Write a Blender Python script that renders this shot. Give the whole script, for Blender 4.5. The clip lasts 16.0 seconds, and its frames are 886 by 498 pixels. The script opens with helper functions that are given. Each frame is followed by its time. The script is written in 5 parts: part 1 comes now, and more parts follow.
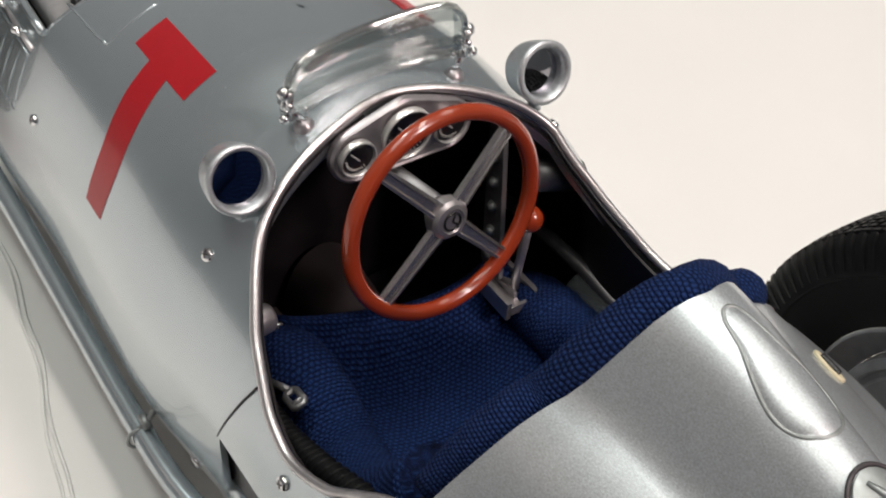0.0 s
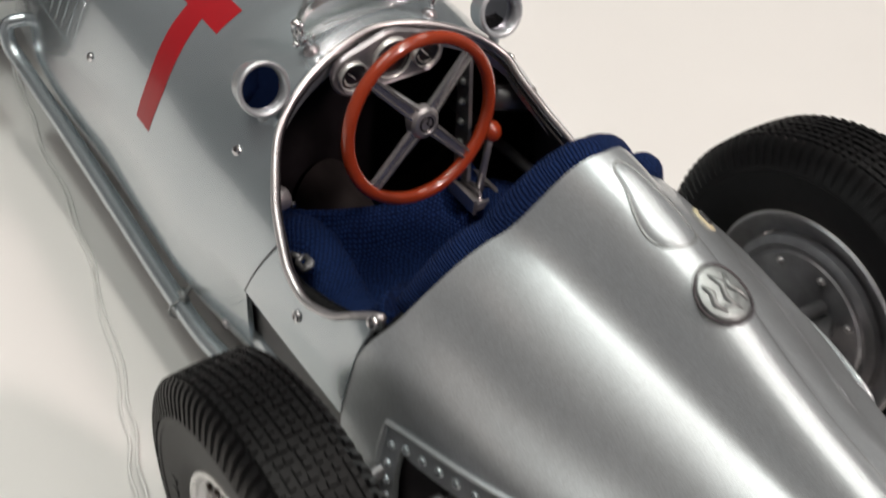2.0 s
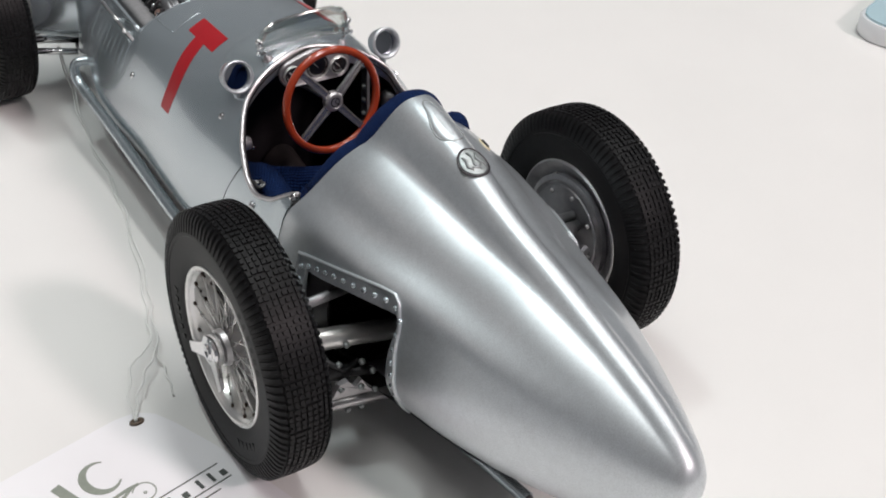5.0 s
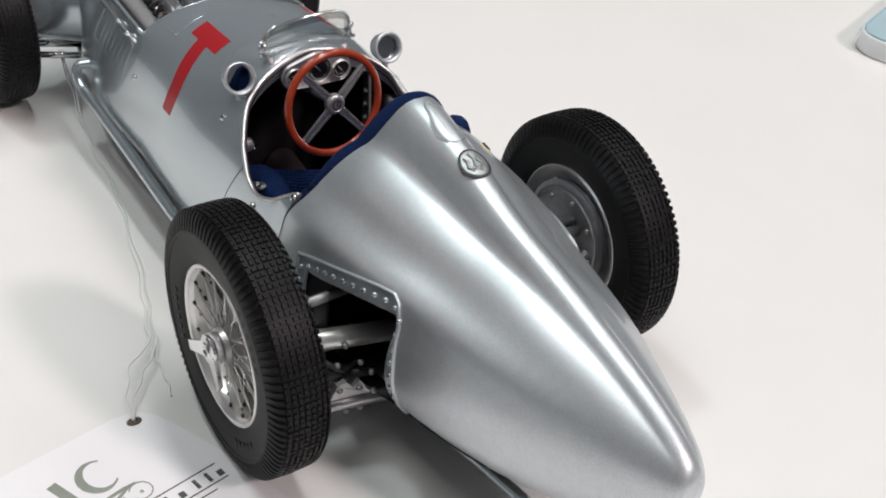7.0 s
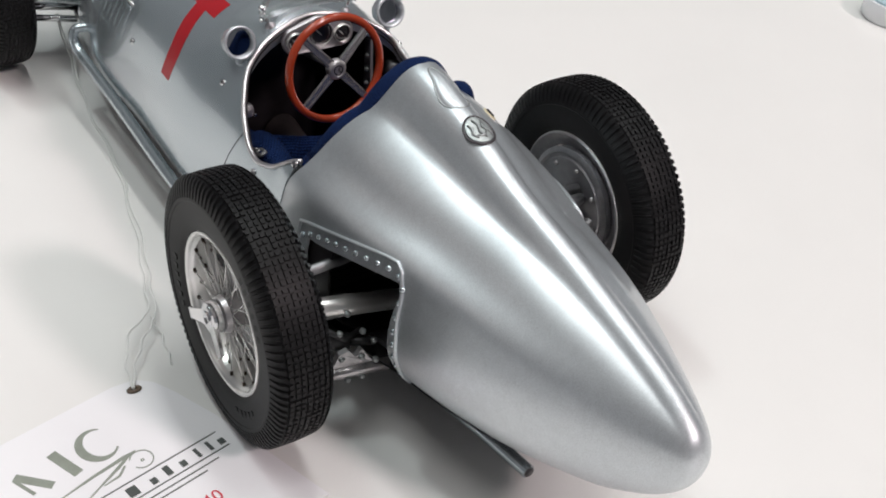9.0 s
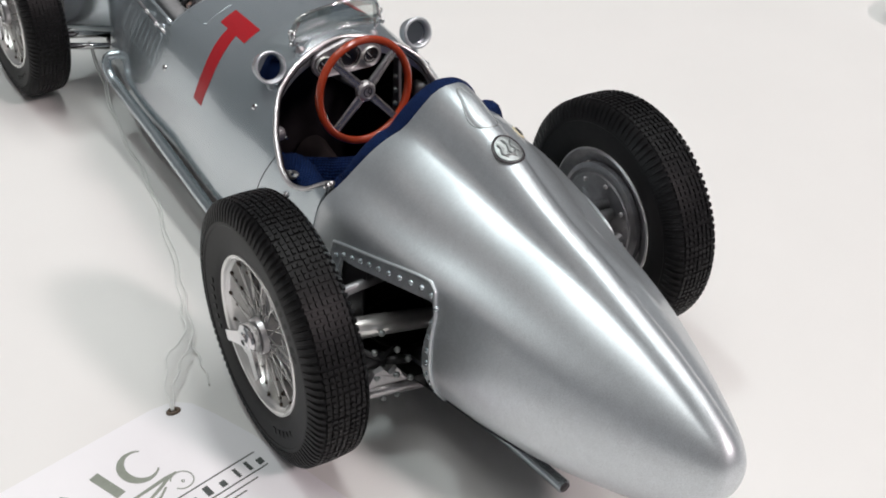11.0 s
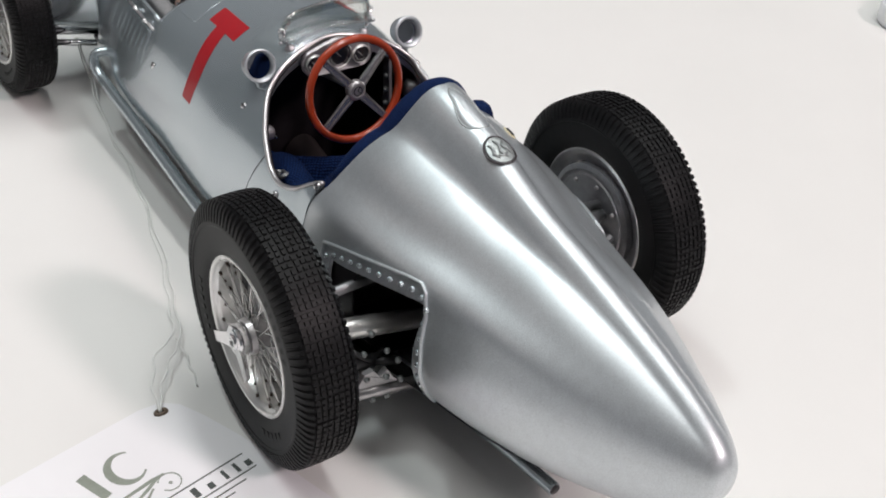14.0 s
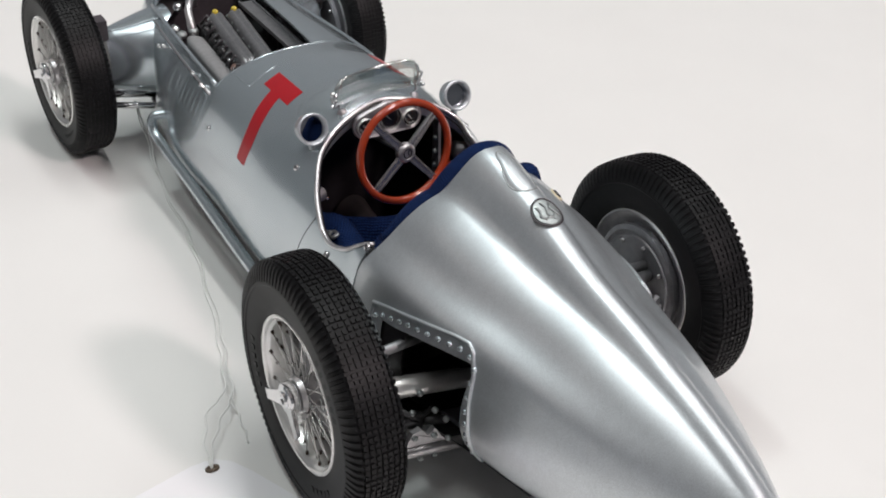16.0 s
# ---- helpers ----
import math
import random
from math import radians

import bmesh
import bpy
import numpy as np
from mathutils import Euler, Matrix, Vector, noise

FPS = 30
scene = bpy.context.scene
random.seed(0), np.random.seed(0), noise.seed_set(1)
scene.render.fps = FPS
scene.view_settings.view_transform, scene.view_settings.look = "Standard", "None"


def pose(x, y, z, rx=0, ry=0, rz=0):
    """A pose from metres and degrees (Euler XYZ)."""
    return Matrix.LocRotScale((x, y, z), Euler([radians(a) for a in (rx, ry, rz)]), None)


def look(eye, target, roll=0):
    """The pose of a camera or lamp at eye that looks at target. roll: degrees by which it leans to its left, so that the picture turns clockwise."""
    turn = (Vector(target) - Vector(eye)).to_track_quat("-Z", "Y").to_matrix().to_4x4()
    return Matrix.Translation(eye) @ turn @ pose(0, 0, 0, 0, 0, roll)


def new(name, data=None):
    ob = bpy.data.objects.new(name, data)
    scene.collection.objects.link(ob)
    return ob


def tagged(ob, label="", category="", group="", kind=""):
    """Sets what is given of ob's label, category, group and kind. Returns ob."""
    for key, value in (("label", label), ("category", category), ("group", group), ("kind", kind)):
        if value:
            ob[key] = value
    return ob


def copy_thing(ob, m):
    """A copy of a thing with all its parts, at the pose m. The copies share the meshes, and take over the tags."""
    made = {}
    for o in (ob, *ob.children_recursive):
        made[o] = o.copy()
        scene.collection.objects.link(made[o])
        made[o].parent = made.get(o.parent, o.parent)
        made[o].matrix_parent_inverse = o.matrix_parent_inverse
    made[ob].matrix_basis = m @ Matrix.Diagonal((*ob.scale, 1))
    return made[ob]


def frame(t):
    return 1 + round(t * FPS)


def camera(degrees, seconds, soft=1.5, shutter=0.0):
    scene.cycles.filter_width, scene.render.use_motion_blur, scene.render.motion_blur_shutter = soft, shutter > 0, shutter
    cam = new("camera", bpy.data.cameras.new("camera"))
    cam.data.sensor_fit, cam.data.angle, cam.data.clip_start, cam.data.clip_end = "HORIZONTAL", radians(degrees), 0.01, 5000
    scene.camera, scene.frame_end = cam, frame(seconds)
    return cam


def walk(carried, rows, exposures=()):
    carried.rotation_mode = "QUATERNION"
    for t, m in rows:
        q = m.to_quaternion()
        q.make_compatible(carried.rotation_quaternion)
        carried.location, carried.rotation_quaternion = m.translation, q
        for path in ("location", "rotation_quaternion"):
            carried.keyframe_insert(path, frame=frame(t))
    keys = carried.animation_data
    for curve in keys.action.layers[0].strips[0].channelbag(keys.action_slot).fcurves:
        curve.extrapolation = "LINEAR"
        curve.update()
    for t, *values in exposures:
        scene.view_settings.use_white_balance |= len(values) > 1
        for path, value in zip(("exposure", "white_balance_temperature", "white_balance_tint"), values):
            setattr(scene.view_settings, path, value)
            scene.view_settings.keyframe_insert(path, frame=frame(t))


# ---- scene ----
# ---- camera ----
cam = camera(41.92, 16.0, soft=1.9, shutter=0.4)
ROWS = [
    (0, -0.05054, -0.02725, 0.11890, 46.398, -3.741, -33.700),
    (0.5, -0.04933, -0.02721, 0.11879, 44.419, -4.006, -34.560),
    (1, -0.05255, -0.02961, 0.12003, 43.050, -4.225, -35.273),
    (1.5, -0.06003, -0.03352, 0.12968, 44.894, -4.714, -35.219),
    (2, -0.06657, -0.05446, 0.13254, 46.092, -3.777, -33.796),
    (2.5, -0.07932, -0.09199, 0.14837, 46.031, -2.318, -34.243),
    (3, -0.09113, -0.13262, 0.15496, 49.226, -4.001, -34.460),
    (3.5, -0.10017, -0.14012, 0.16489, 52.723, -3.763, -34.134),
    (6, -0.10342, -0.14616, 0.16464, 53.444, -4.353, -32.808),
    (6.5, -0.10293, -0.14604, 0.16387, 53.950, -4.242, -32.708),
    (7, -0.10451, -0.14570, 0.16244, 54.024, -4.809, -32.877),
    (7.5, -0.10351, -0.14477, 0.16231, 53.621, -4.937, -32.921),
    (8, -0.10421, -0.14506, 0.16133, 53.297, -5.264, -32.827),
    (8.5, -0.10363, -0.14386, 0.16090, 52.546, -5.357, -32.937),
    (9, -0.10438, -0.14332, 0.16103, 52.386, -5.074, -32.916),
    (9.5, -0.10500, -0.14396, 0.16317, 53.807, -4.286, -33.251),
    (9.7, -0.10499, -0.14419, 0.16309, 53.776, -3.574, -32.663),
    (11.8, -0.10581, -0.14296, 0.16334, 52.701, -3.308, -32.514),
    (12, -0.10558, -0.14255, 0.16302, 52.977, -3.439, -32.611),
    (12.5, -0.10588, -0.14280, 0.16323, 52.920, -3.557, -32.740),
    (13, -0.10579, -0.14238, 0.16324, 52.751, -3.604, -32.740),
    (13.5, -0.10574, -0.14261, 0.16269, 52.860, -3.804, -32.744),
    (14, -0.10535, -0.14234, 0.16314, 52.818, -3.858, -32.853),
    (14.5, -0.10650, -0.14259, 0.16422, 53.238, -3.608, -32.438),
    (15, -0.10687, -0.14335, 0.16559, 54.594, -2.978, -31.260),
    (15.5, -0.10900, -0.14460, 0.16791, 55.736, -2.618, -31.064),
    (16, -0.10661, -0.14396, 0.16579, 55.444, -2.624, -30.824),
]
EXPOSURES = [(0.0, 0.06, 7100, 14), (1.5, 0.03, 7150, 14), (2.2, -0.1, 7100, 14), (2.6, -0.2, 7050, 14), (3.1, -0.14, 6850, 13), (3.5, -0.08, 6680, 13), (6.0, 0.01, 6620, 13), (16.0, 0.01, 6620, 13)]
walk(cam, [(t, pose(x, y, z, rx, ry, rz)) for t, x, y, z, rx, ry, rz in ROWS], EXPOSURES)

# ---- light ----
MM = 0.001
world = bpy.data.worlds.new("room_light")
scene.world = world
world.use_nodes = True
world.node_tree.nodes["Background"].inputs[0].default_value = (0.92, 0.96, 1.0, 1)
world.node_tree.nodes["Background"].inputs[1].default_value = 0.25


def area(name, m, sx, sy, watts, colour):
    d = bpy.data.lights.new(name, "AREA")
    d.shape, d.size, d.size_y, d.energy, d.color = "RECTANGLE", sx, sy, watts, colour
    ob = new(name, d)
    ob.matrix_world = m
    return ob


area("ceiling_lamp_middle", look((0.28, 0.05, 1.70), (0.28, 0.05, 0)), 0.16, 1.5, 9.4, (0.97, 1.0, 0.985))
area("ceiling_lamp_right", look((1.1, 0.2, 1.70), (1.1, 0.2, 0)), 0.4, 1.5, 6.6, (0.95, 1.0, 0.98))
area("ceiling_lamp_front", look((-0.25, 0.62, 1.70), (-0.25, 0.62, 0)), 0.13, 0.26, 5.6, (0.86, 1.0, 1.0))
area("ceiling_lamp_left", look((-0.50, 0.10, 1.70), (-0.50, 0.10, 0)), 0.5, 1.1, 5.6, (0.955, 1.0, 0.985))
area("ceiling_spot", look((-1.63, 0.94, 1.68), (0, 0, 0)), 0.9, 0.9, 1.4, (1.0, 0.86, 0.82))
# unseen light added without a fixture, aimed by the rear wheel's soft shadow
area("unseen_rear_light", look((0.68, -1.7, 1.62), (0, 0, 0)), 0.26, 0.26, 24.0, (1.0, 0.88, 0.89))


# ---- materials ----
def material(name, colour, rough=0.5, metal=0.0, coat=0.0, grain=0.0, scale=800.0, bump=0.0, bump_scale=1500.0, spread=0.0, wide_share=0.5, spec=0.5):
    """A surface with two scales of variation in colour and gloss and a fine relief."""
    m = bpy.data.materials.new(name)
    m.use_nodes = True
    nt = m.node_tree
    b = nt.nodes["Principled BSDF"]
    b.inputs["Base Color"].default_value = (*colour, 1)
    b.inputs["Roughness"].default_value = rough
    b.inputs["Metallic"].default_value = metal
    b.inputs["Specular IOR Level"].default_value = spec
    b.inputs["Coat Weight"].default_value = coat
    b.inputs["Coat Roughness"].default_value = 0.03
    co = nt.nodes.new("ShaderNodeTexCoord")
    if grain > 0:
        fine = nt.nodes.new("ShaderNodeTexNoise")
        fine.inputs["Scale"].default_value = scale
        fine.inputs["Detail"].default_value = 3
        wide = nt.nodes.new("ShaderNodeTexNoise")
        wide.inputs["Scale"].default_value = scale / 14
        mix = nt.nodes.new("ShaderNodeMix")
        mix.data_type = "FLOAT"
        mix.inputs[0].default_value = wide_share
        ramp = nt.nodes.new("ShaderNodeValToRGB")
        lo, hi = [tuple(max(0, min(1, c * k)) for c in colour) for k in (1 - grain, 1 + grain)]
        ramp.color_ramp.elements[0].color, ramp.color_ramp.elements[1].color = (*lo, 1), (*hi, 1)
        ramp.color_ramp.elements[0].position, ramp.color_ramp.elements[1].position = 0.3, 0.7
        for n in (fine, wide):
            nt.links.new(co.outputs["Object"], n.inputs["Vector"])
        nt.links.new(fine.outputs[0], mix.inputs[2])
        nt.links.new(wide.outputs[0], mix.inputs[3])
        nt.links.new(mix.outputs[0], ramp.inputs[0])
        nt.links.new(ramp.outputs[0], b.inputs["Base Color"])
        if spread > 0:
            mr = nt.nodes.new("ShaderNodeMapRange")
            mr.inputs[3].default_value, mr.inputs[4].default_value = rough - spread, rough + spread
            nt.links.new(wide.outputs[0], mr.inputs[0])
            nt.links.new(mr.outputs[0], b.inputs["Roughness"])
    if bump > 0:
        n = nt.nodes.new("ShaderNodeTexNoise")
        n.inputs["Scale"].default_value = bump_scale
        n.inputs["Detail"].default_value = 2
        bp = nt.nodes.new("ShaderNodeBump")
        bp.inputs["Strength"].default_value = 1.0
        bp.inputs["Distance"].default_value = bump
        nt.links.new(co.outputs["Object"], n.inputs["Vector"])
        nt.links.new(n.outputs[0], bp.inputs["Height"])
        nt.links.new(bp.outputs[0], b.inputs["Normal"])
    return m


SILVER = material("silver_paint", (0.60, 0.64, 0.665), 0.42, 0.82, 0.5, 0.2, 7000, 0.000012, 6500, 0.0, 0.12)
GLOSS = material("glossy_silver_paint", (0.51, 0.575, 0.61), 0.24, 0.75, 0.8, 0.05, 9000, 0, 0, 0.0, 0.15)
RIM_METAL = material("polished_rim_metal", (0.82, 0.81, 0.79), 0.26, 0.65, 0, 0.05, 900)
CHROME = material("chrome", (0.78, 0.78, 0.79), 0.09, 1.0, 0, 0.05, 900)
STEEL = material("bare_steel", (0.58, 0.56, 0.57), 0.3, 0.85, 0, 0.15, 1500, 0.000004, 3000)
DULL = material("dull_grey_metal", (0.28, 0.28, 0.29), 0.42, 0.8, 0, 0.2, 900)
DRUM = material("grey_drum_metal", (0.34, 0.34, 0.355), 0.34, 0.85, 0, 0.2, 700, 0.00001, 2500)
MATTE_GREY = material("matte_grey_casting", (0.27, 0.27, 0.275), 0.6, 0.3, 0, 0.15, 900)
COPPER = material("pink_copper", (0.55, 0.36, 0.30), 0.35, 0.8, 0, 0.15, 900)
# one near-black tone for running gear, undertray and engine block
DARK_METAL = material("near_black_metal", (0.05, 0.05, 0.052), 0.42, 0.6, 0, 0.4, 600)
RUBBER = material("black_rubber", (0.0085, 0.0085, 0.0092), 0.46, 0, 0, 0.35, 900, 0.00001, 6000, 0, 0.5, 0.17)
DARK = material("black_interior", (0.05, 0.042, 0.047), 0.36, 0, 0, 0.3, 700)
INSIDE = material("dark_cockpit_paint", (0.014, 0.012, 0.014), 0.36, 0.0, 0, 0.35, 500, 0, 0, 0, 0.5, 0.35)
PANEL_GREY = material("grey_panel_metal", (0.40, 0.375, 0.39), 0.33, 0.8, 0, 0.12, 1200)
DULL_BROWN = material("brown_grey_lining", (0.028, 0.023, 0.023), 0.5, 0, 0, 0.3, 500)
RED = material("red_lettering", (0.41, 0.003, 0.010), 0.42, 0, 0.3, 0.06, 900)
RIM_RED = material("red_brown_plastic", (0.34, 0.042, 0.013), 0.22, 0, 0.7, 0.12, 400)
TABLE = material("table_white", (0.80, 0.79, 0.772), 0.42, 0, 0, 0.02, 30, 0.00001, 900)
CARD = material("white_card", (0.86, 0.85, 0.87), 0.6, 0, 0, 0.012, 200)
WALL = material("wall_paint", (0.43, 0.46, 0.485), 0.8, 0, 0, 0.03, 8)
CEILING = material("ceiling_paint", (0.75, 0.75, 0.74), 0.8, 0, 0, 0.02, 8)
FLOOR = material("floor_grey", (0.25, 0.24, 0.23), 0.6, 0, 0, 0.2, 12)
NIPPLE = material("dark_bronze", (0.06, 0.045, 0.035), 0.35, 0.8, 0, 0.2, 900)
WHITE = material("white_print", (0.75, 0.75, 0.73), 0.5)

CREAM = material("cream_paint", (0.62, 0.55, 0.38), 0.5, 0, 0, 0.1, 900)
YELLOW = material("yellow_plastic", (0.55, 0.42, 0.05), 0.4, 0, 0, 0.1, 900)
INK_GREEN = material("grey_green_ink", (0.27, 0.295, 0.25), 0.6, 0, 0, 0.12, 900)
INK_GREY = material("dark_grey_ink", (0.07, 0.08, 0.075), 0.6, 0, 0, 0.12, 900)
INK_RED = material("red_ink", (0.62, 0.03, 0.06), 0.6)
BROWN = material("brown_eyelet", (0.12, 0.085, 0.06), 0.5, 0.2, 0, 0.2, 900)
STRING = material("white_string", (0.82, 0.82, 0.80), 0.7, 0, 0, 0.1, 3000)
DIAL_FACE = material("black_dial_face", (0.012, 0.012, 0.014), 0.3)
SPOKE_METAL = material("bright_spoke_metal", (0.62, 0.60, 0.60), 0.25, 0.9, 0, 0.1, 1500)
# glass tinted dark in place of the dark surroundings it would reflect
MIRROR = material("mirror_glass", (0.36, 0.37, 0.40), 0.03, 1.0)
PHONE_EDGE = material("pale_edge", (0.80, 0.81, 0.83), 0.25, 0.0, 0.3)
PEWTER = material("dark_pewter", (0.33, 0.35, 0.35), 0.45, 0.7, 0, 0.2, 1500)
GLASS_BLUE = material("screen_glass", (0.22, 0.34, 0.42), 0.06, 0, 0.6)
BADGE_METAL = material("grey_badge_metal", (0.40, 0.43, 0.43), 0.4, 0.7, 0, 0.2, 1500)
SCREEN = material("pale_screen", (0.45, 0.62, 0.68), 0.08, 0, 0.6)


def clear(name, gloss, tint, wave=0.0):
    """Thin clear plastic: it lets light pass and mirrors a share of it."""
    m = bpy.data.materials.new(name)
    m.use_nodes = True
    nt = m.node_tree
    tr, gl, mx = nt.nodes.new("ShaderNodeBsdfTransparent"), nt.nodes.new("ShaderNodeBsdfGlossy"), nt.nodes.new("ShaderNodeMixShader")
    tr.inputs[0].default_value = (*tint, 1)
    gl.inputs["Roughness"].default_value = 0.05
    mx.inputs[0].default_value = gloss
    if wave > 0:
        co, n, bp = nt.nodes.new("ShaderNodeTexCoord"), nt.nodes.new("ShaderNodeTexNoise"), nt.nodes.new("ShaderNodeBump")
        n.inputs["Scale"].default_value = 160
        bp.inputs["Distance"].default_value = wave
        nt.links.new(co.outputs["Object"], n.inputs["Vector"])
        nt.links.new(n.outputs[0], bp.inputs["Height"])
        nt.links.new(bp.outputs[0], gl.inputs["Normal"])
    nt.links.new(tr.outputs[0], mx.inputs[1])
    nt.links.new(gl.outputs[0], mx.inputs[2])
    nt.links.new(mx.outputs[0], nt.nodes["Material Output"].inputs[0])
    return m


GLASS = clear("clear_plastic", 0.14, (0.95, 0.98, 0.975))
DIAL_GLASS = clear("dial_glass", 0.06, (0.97, 0.97, 0.97))
CLEAR_EDGE = clear("polished_edge", 0.3, (0.97, 0.99, 0.985), 0.00008)
BRIGHT_EDGE = clear("cut_edge", 0.45, (0.98, 0.99, 0.985), 0.00015)


def cloth():
    """Coarse blue basket weave: the surface's own coordinates are in millimetres."""
    m = material("blue_cloth", (0.012, 0.034, 0.17), 0.9)
    nt = m.node_tree
    b = nt.nodes["Principled BSDF"]
    b.inputs["Specular IOR Level"].default_value = 0.15
    uv = nt.nodes.new("ShaderNodeUVMap")
    uv.uv_map = "weave"
    sep = nt.nodes.new("ShaderNodeSeparateXYZ")
    nt.links.new(uv.outputs[0], sep.inputs[0])
    co = nt.nodes.new("ShaderNodeTexCoord")
    warp = nt.nodes.new("ShaderNodeTexNoise")
    warp.inputs["Scale"].default_value = 350
    nt.links.new(co.outputs["Object"], warp.inputs["Vector"])

    def calc(op, a, c=None, v=None):
        n = nt.nodes.new("ShaderNodeMath")
        n.operation = op
        nt.links.new(a, n.inputs[0])
        if c is not None:
            nt.links.new(c, n.inputs[1])
        elif v is not None:
            n.inputs[1].default_value = v
        return n.outputs[0]
    fuzz = nt.nodes.new("ShaderNodeTexNoise")
    fuzz.inputs["Scale"].default_value = 1400
    nt.links.new(co.outputs["Object"], fuzz.inputs["Vector"])
    wob = calc("ADD", calc("MULTIPLY", warp.outputs[0], v=1.3), calc("MULTIPLY", fuzz.outputs[0], v=0.45))
    row = calc("ADD", calc("MULTIPLY", sep.outputs[0], v=1 / 0.54), wob)
    stagger = calc("MULTIPLY", calc("MODULO", calc("FLOOR", row), v=2.0), v=0.5)
    col = calc("ADD", calc("ADD", calc("MULTIPLY", sep.outputs[1], v=1 / 0.78), stagger), wob)
    xs = calc("ABSOLUTE", calc("SINE", calc("MULTIPLY", col, v=math.pi)))
    ys = calc("ABSOLUTE", calc("SINE", calc("MULTIPLY", row, v=math.pi)))
    knot = calc("MULTIPLY", calc("POWER", ys, v=0.9), calc("ADD", calc("MULTIPLY", calc("POWER", xs, v=1.4), v=0.72), v=0.2))
    thread = calc("ABSOLUTE", calc("SINE", calc("MULTIPLY", calc("ADD", calc("MULTIPLY", col, v=3.0), row), v=math.pi)))
    twist = calc("ADD", calc("MULTIPLY", thread, v=0.45), v=0.6)
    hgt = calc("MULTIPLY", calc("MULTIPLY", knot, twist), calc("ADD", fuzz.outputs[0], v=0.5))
    # weave height also drives the colour: shade between the knots is painted in
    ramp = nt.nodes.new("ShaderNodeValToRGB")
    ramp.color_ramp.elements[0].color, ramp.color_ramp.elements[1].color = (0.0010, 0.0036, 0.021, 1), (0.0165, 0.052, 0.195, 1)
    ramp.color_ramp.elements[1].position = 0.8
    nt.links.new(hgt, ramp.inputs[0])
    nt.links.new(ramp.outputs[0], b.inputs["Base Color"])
    bp = nt.nodes.new("ShaderNodeBump")
    bp.inputs["Distance"].default_value = 0.0003
    nt.links.new(hgt, bp.inputs["Height"])
    nt.links.new(bp.outputs[0], b.inputs["Normal"])
    return m


BLUE = cloth()


# ---- mesh helpers (all shapes in millimetres) ----
def mesh(name, verts, faces, mat, smooth=True, flat_angle=None):
    me = bpy.data.meshes.new(name)
    me.from_pydata([(x * MM, y * MM, z * MM) for x, y, z in verts], [], faces)
    me.materials.append(mat)
    if smooth:
        me.shade_smooth()
        if flat_angle:
            me.set_sharp_from_angle(angle=radians(flat_angle))
    me.update()
    return me


def part(name, me, parent, label=""):
    ob = new(name, me)
    ob.parent = parent
    return tagged(ob, label)


def thing(name, label, category, group="", kind="", at=(0, 0, 0)):
    ob = new(name)
    ob.empty_display_size = 0.01
    ob.location = [v * MM for v in at]
    return tagged(ob, label, category, group, kind)


def lerp_table(rows, y):
    """Smooth values at y out of rows (y, a, b, ...) in rising order of y."""
    ys = [r[0] for r in rows]
    if y <= ys[0]:
        return rows[0][1:]
    if y >= ys[-1]:
        return rows[-1][1:]
    i = max(k for k in range(len(ys)) if ys[k] <= y)
    out = []
    for c in range(1, len(rows[0])):
        def slope(k):
            if k in (0, len(ys) - 1):
                j = 0 if k == 0 else k - 1
                return (rows[j + 1][c] - rows[j][c]) / (ys[j + 1] - ys[j])
            d0 = (rows[k][c] - rows[k - 1][c]) / (ys[k] - ys[k - 1])
            d1 = (rows[k + 1][c] - rows[k][c]) / (ys[k + 1] - ys[k])
            return 0 if d0 * d1 <= 0 else 2 * d0 * d1 / (d0 + d1)
        h = ys[i + 1] - ys[i]
        s = (y - ys[i]) / h
        m0, m1 = slope(i) * h, slope(i + 1) * h
        p0, p1 = rows[i][c], rows[i + 1][c]
        out.append((2 * s**3 - 3 * s**2 + 1) * p0 + (s**3 - 2 * s**2 + s) * m0 + (3 * s**2 - 2 * s**3) * p1 + (s**3 - s**2) * m1)
    return out


def grid(nu, nv, f, close_u=False, close_v=False):
    vs = [f(i / (nu if close_u else nu - 1), j / (nv if close_v else nv - 1)) for i in range(nu) for j in range(nv)]
    fs = []
    for i in range(nu if close_u else nu - 1):
        for j in range(nv if close_v else nv - 1):
            a, b = i * nv + j, i * nv + (j + 1) % nv
            c, d = ((i + 1) % nu) * nv + (j + 1) % nv, ((i + 1) % nu) * nv + j
            fs.append((a, b, c, d))
    return vs, fs


def lathe(profile, n=64, axis="x"):
    """A ring of the profile [(along, radius), ...] turned about the axis."""
    def f(u, v):
        a = 2 * math.pi * u
        k = min(int(round(v * (len(profile) - 1))), len(profile) - 1)
        s, r = profile[k]
        if axis == "x":
            return (s, r * math.cos(a), r * math.sin(a))
        if axis == "y":
            return (r * math.cos(a), s, r * math.sin(a))
        return (r * math.cos(a), r * math.sin(a), s)
    return grid(n, len(profile), f, close_u=True)


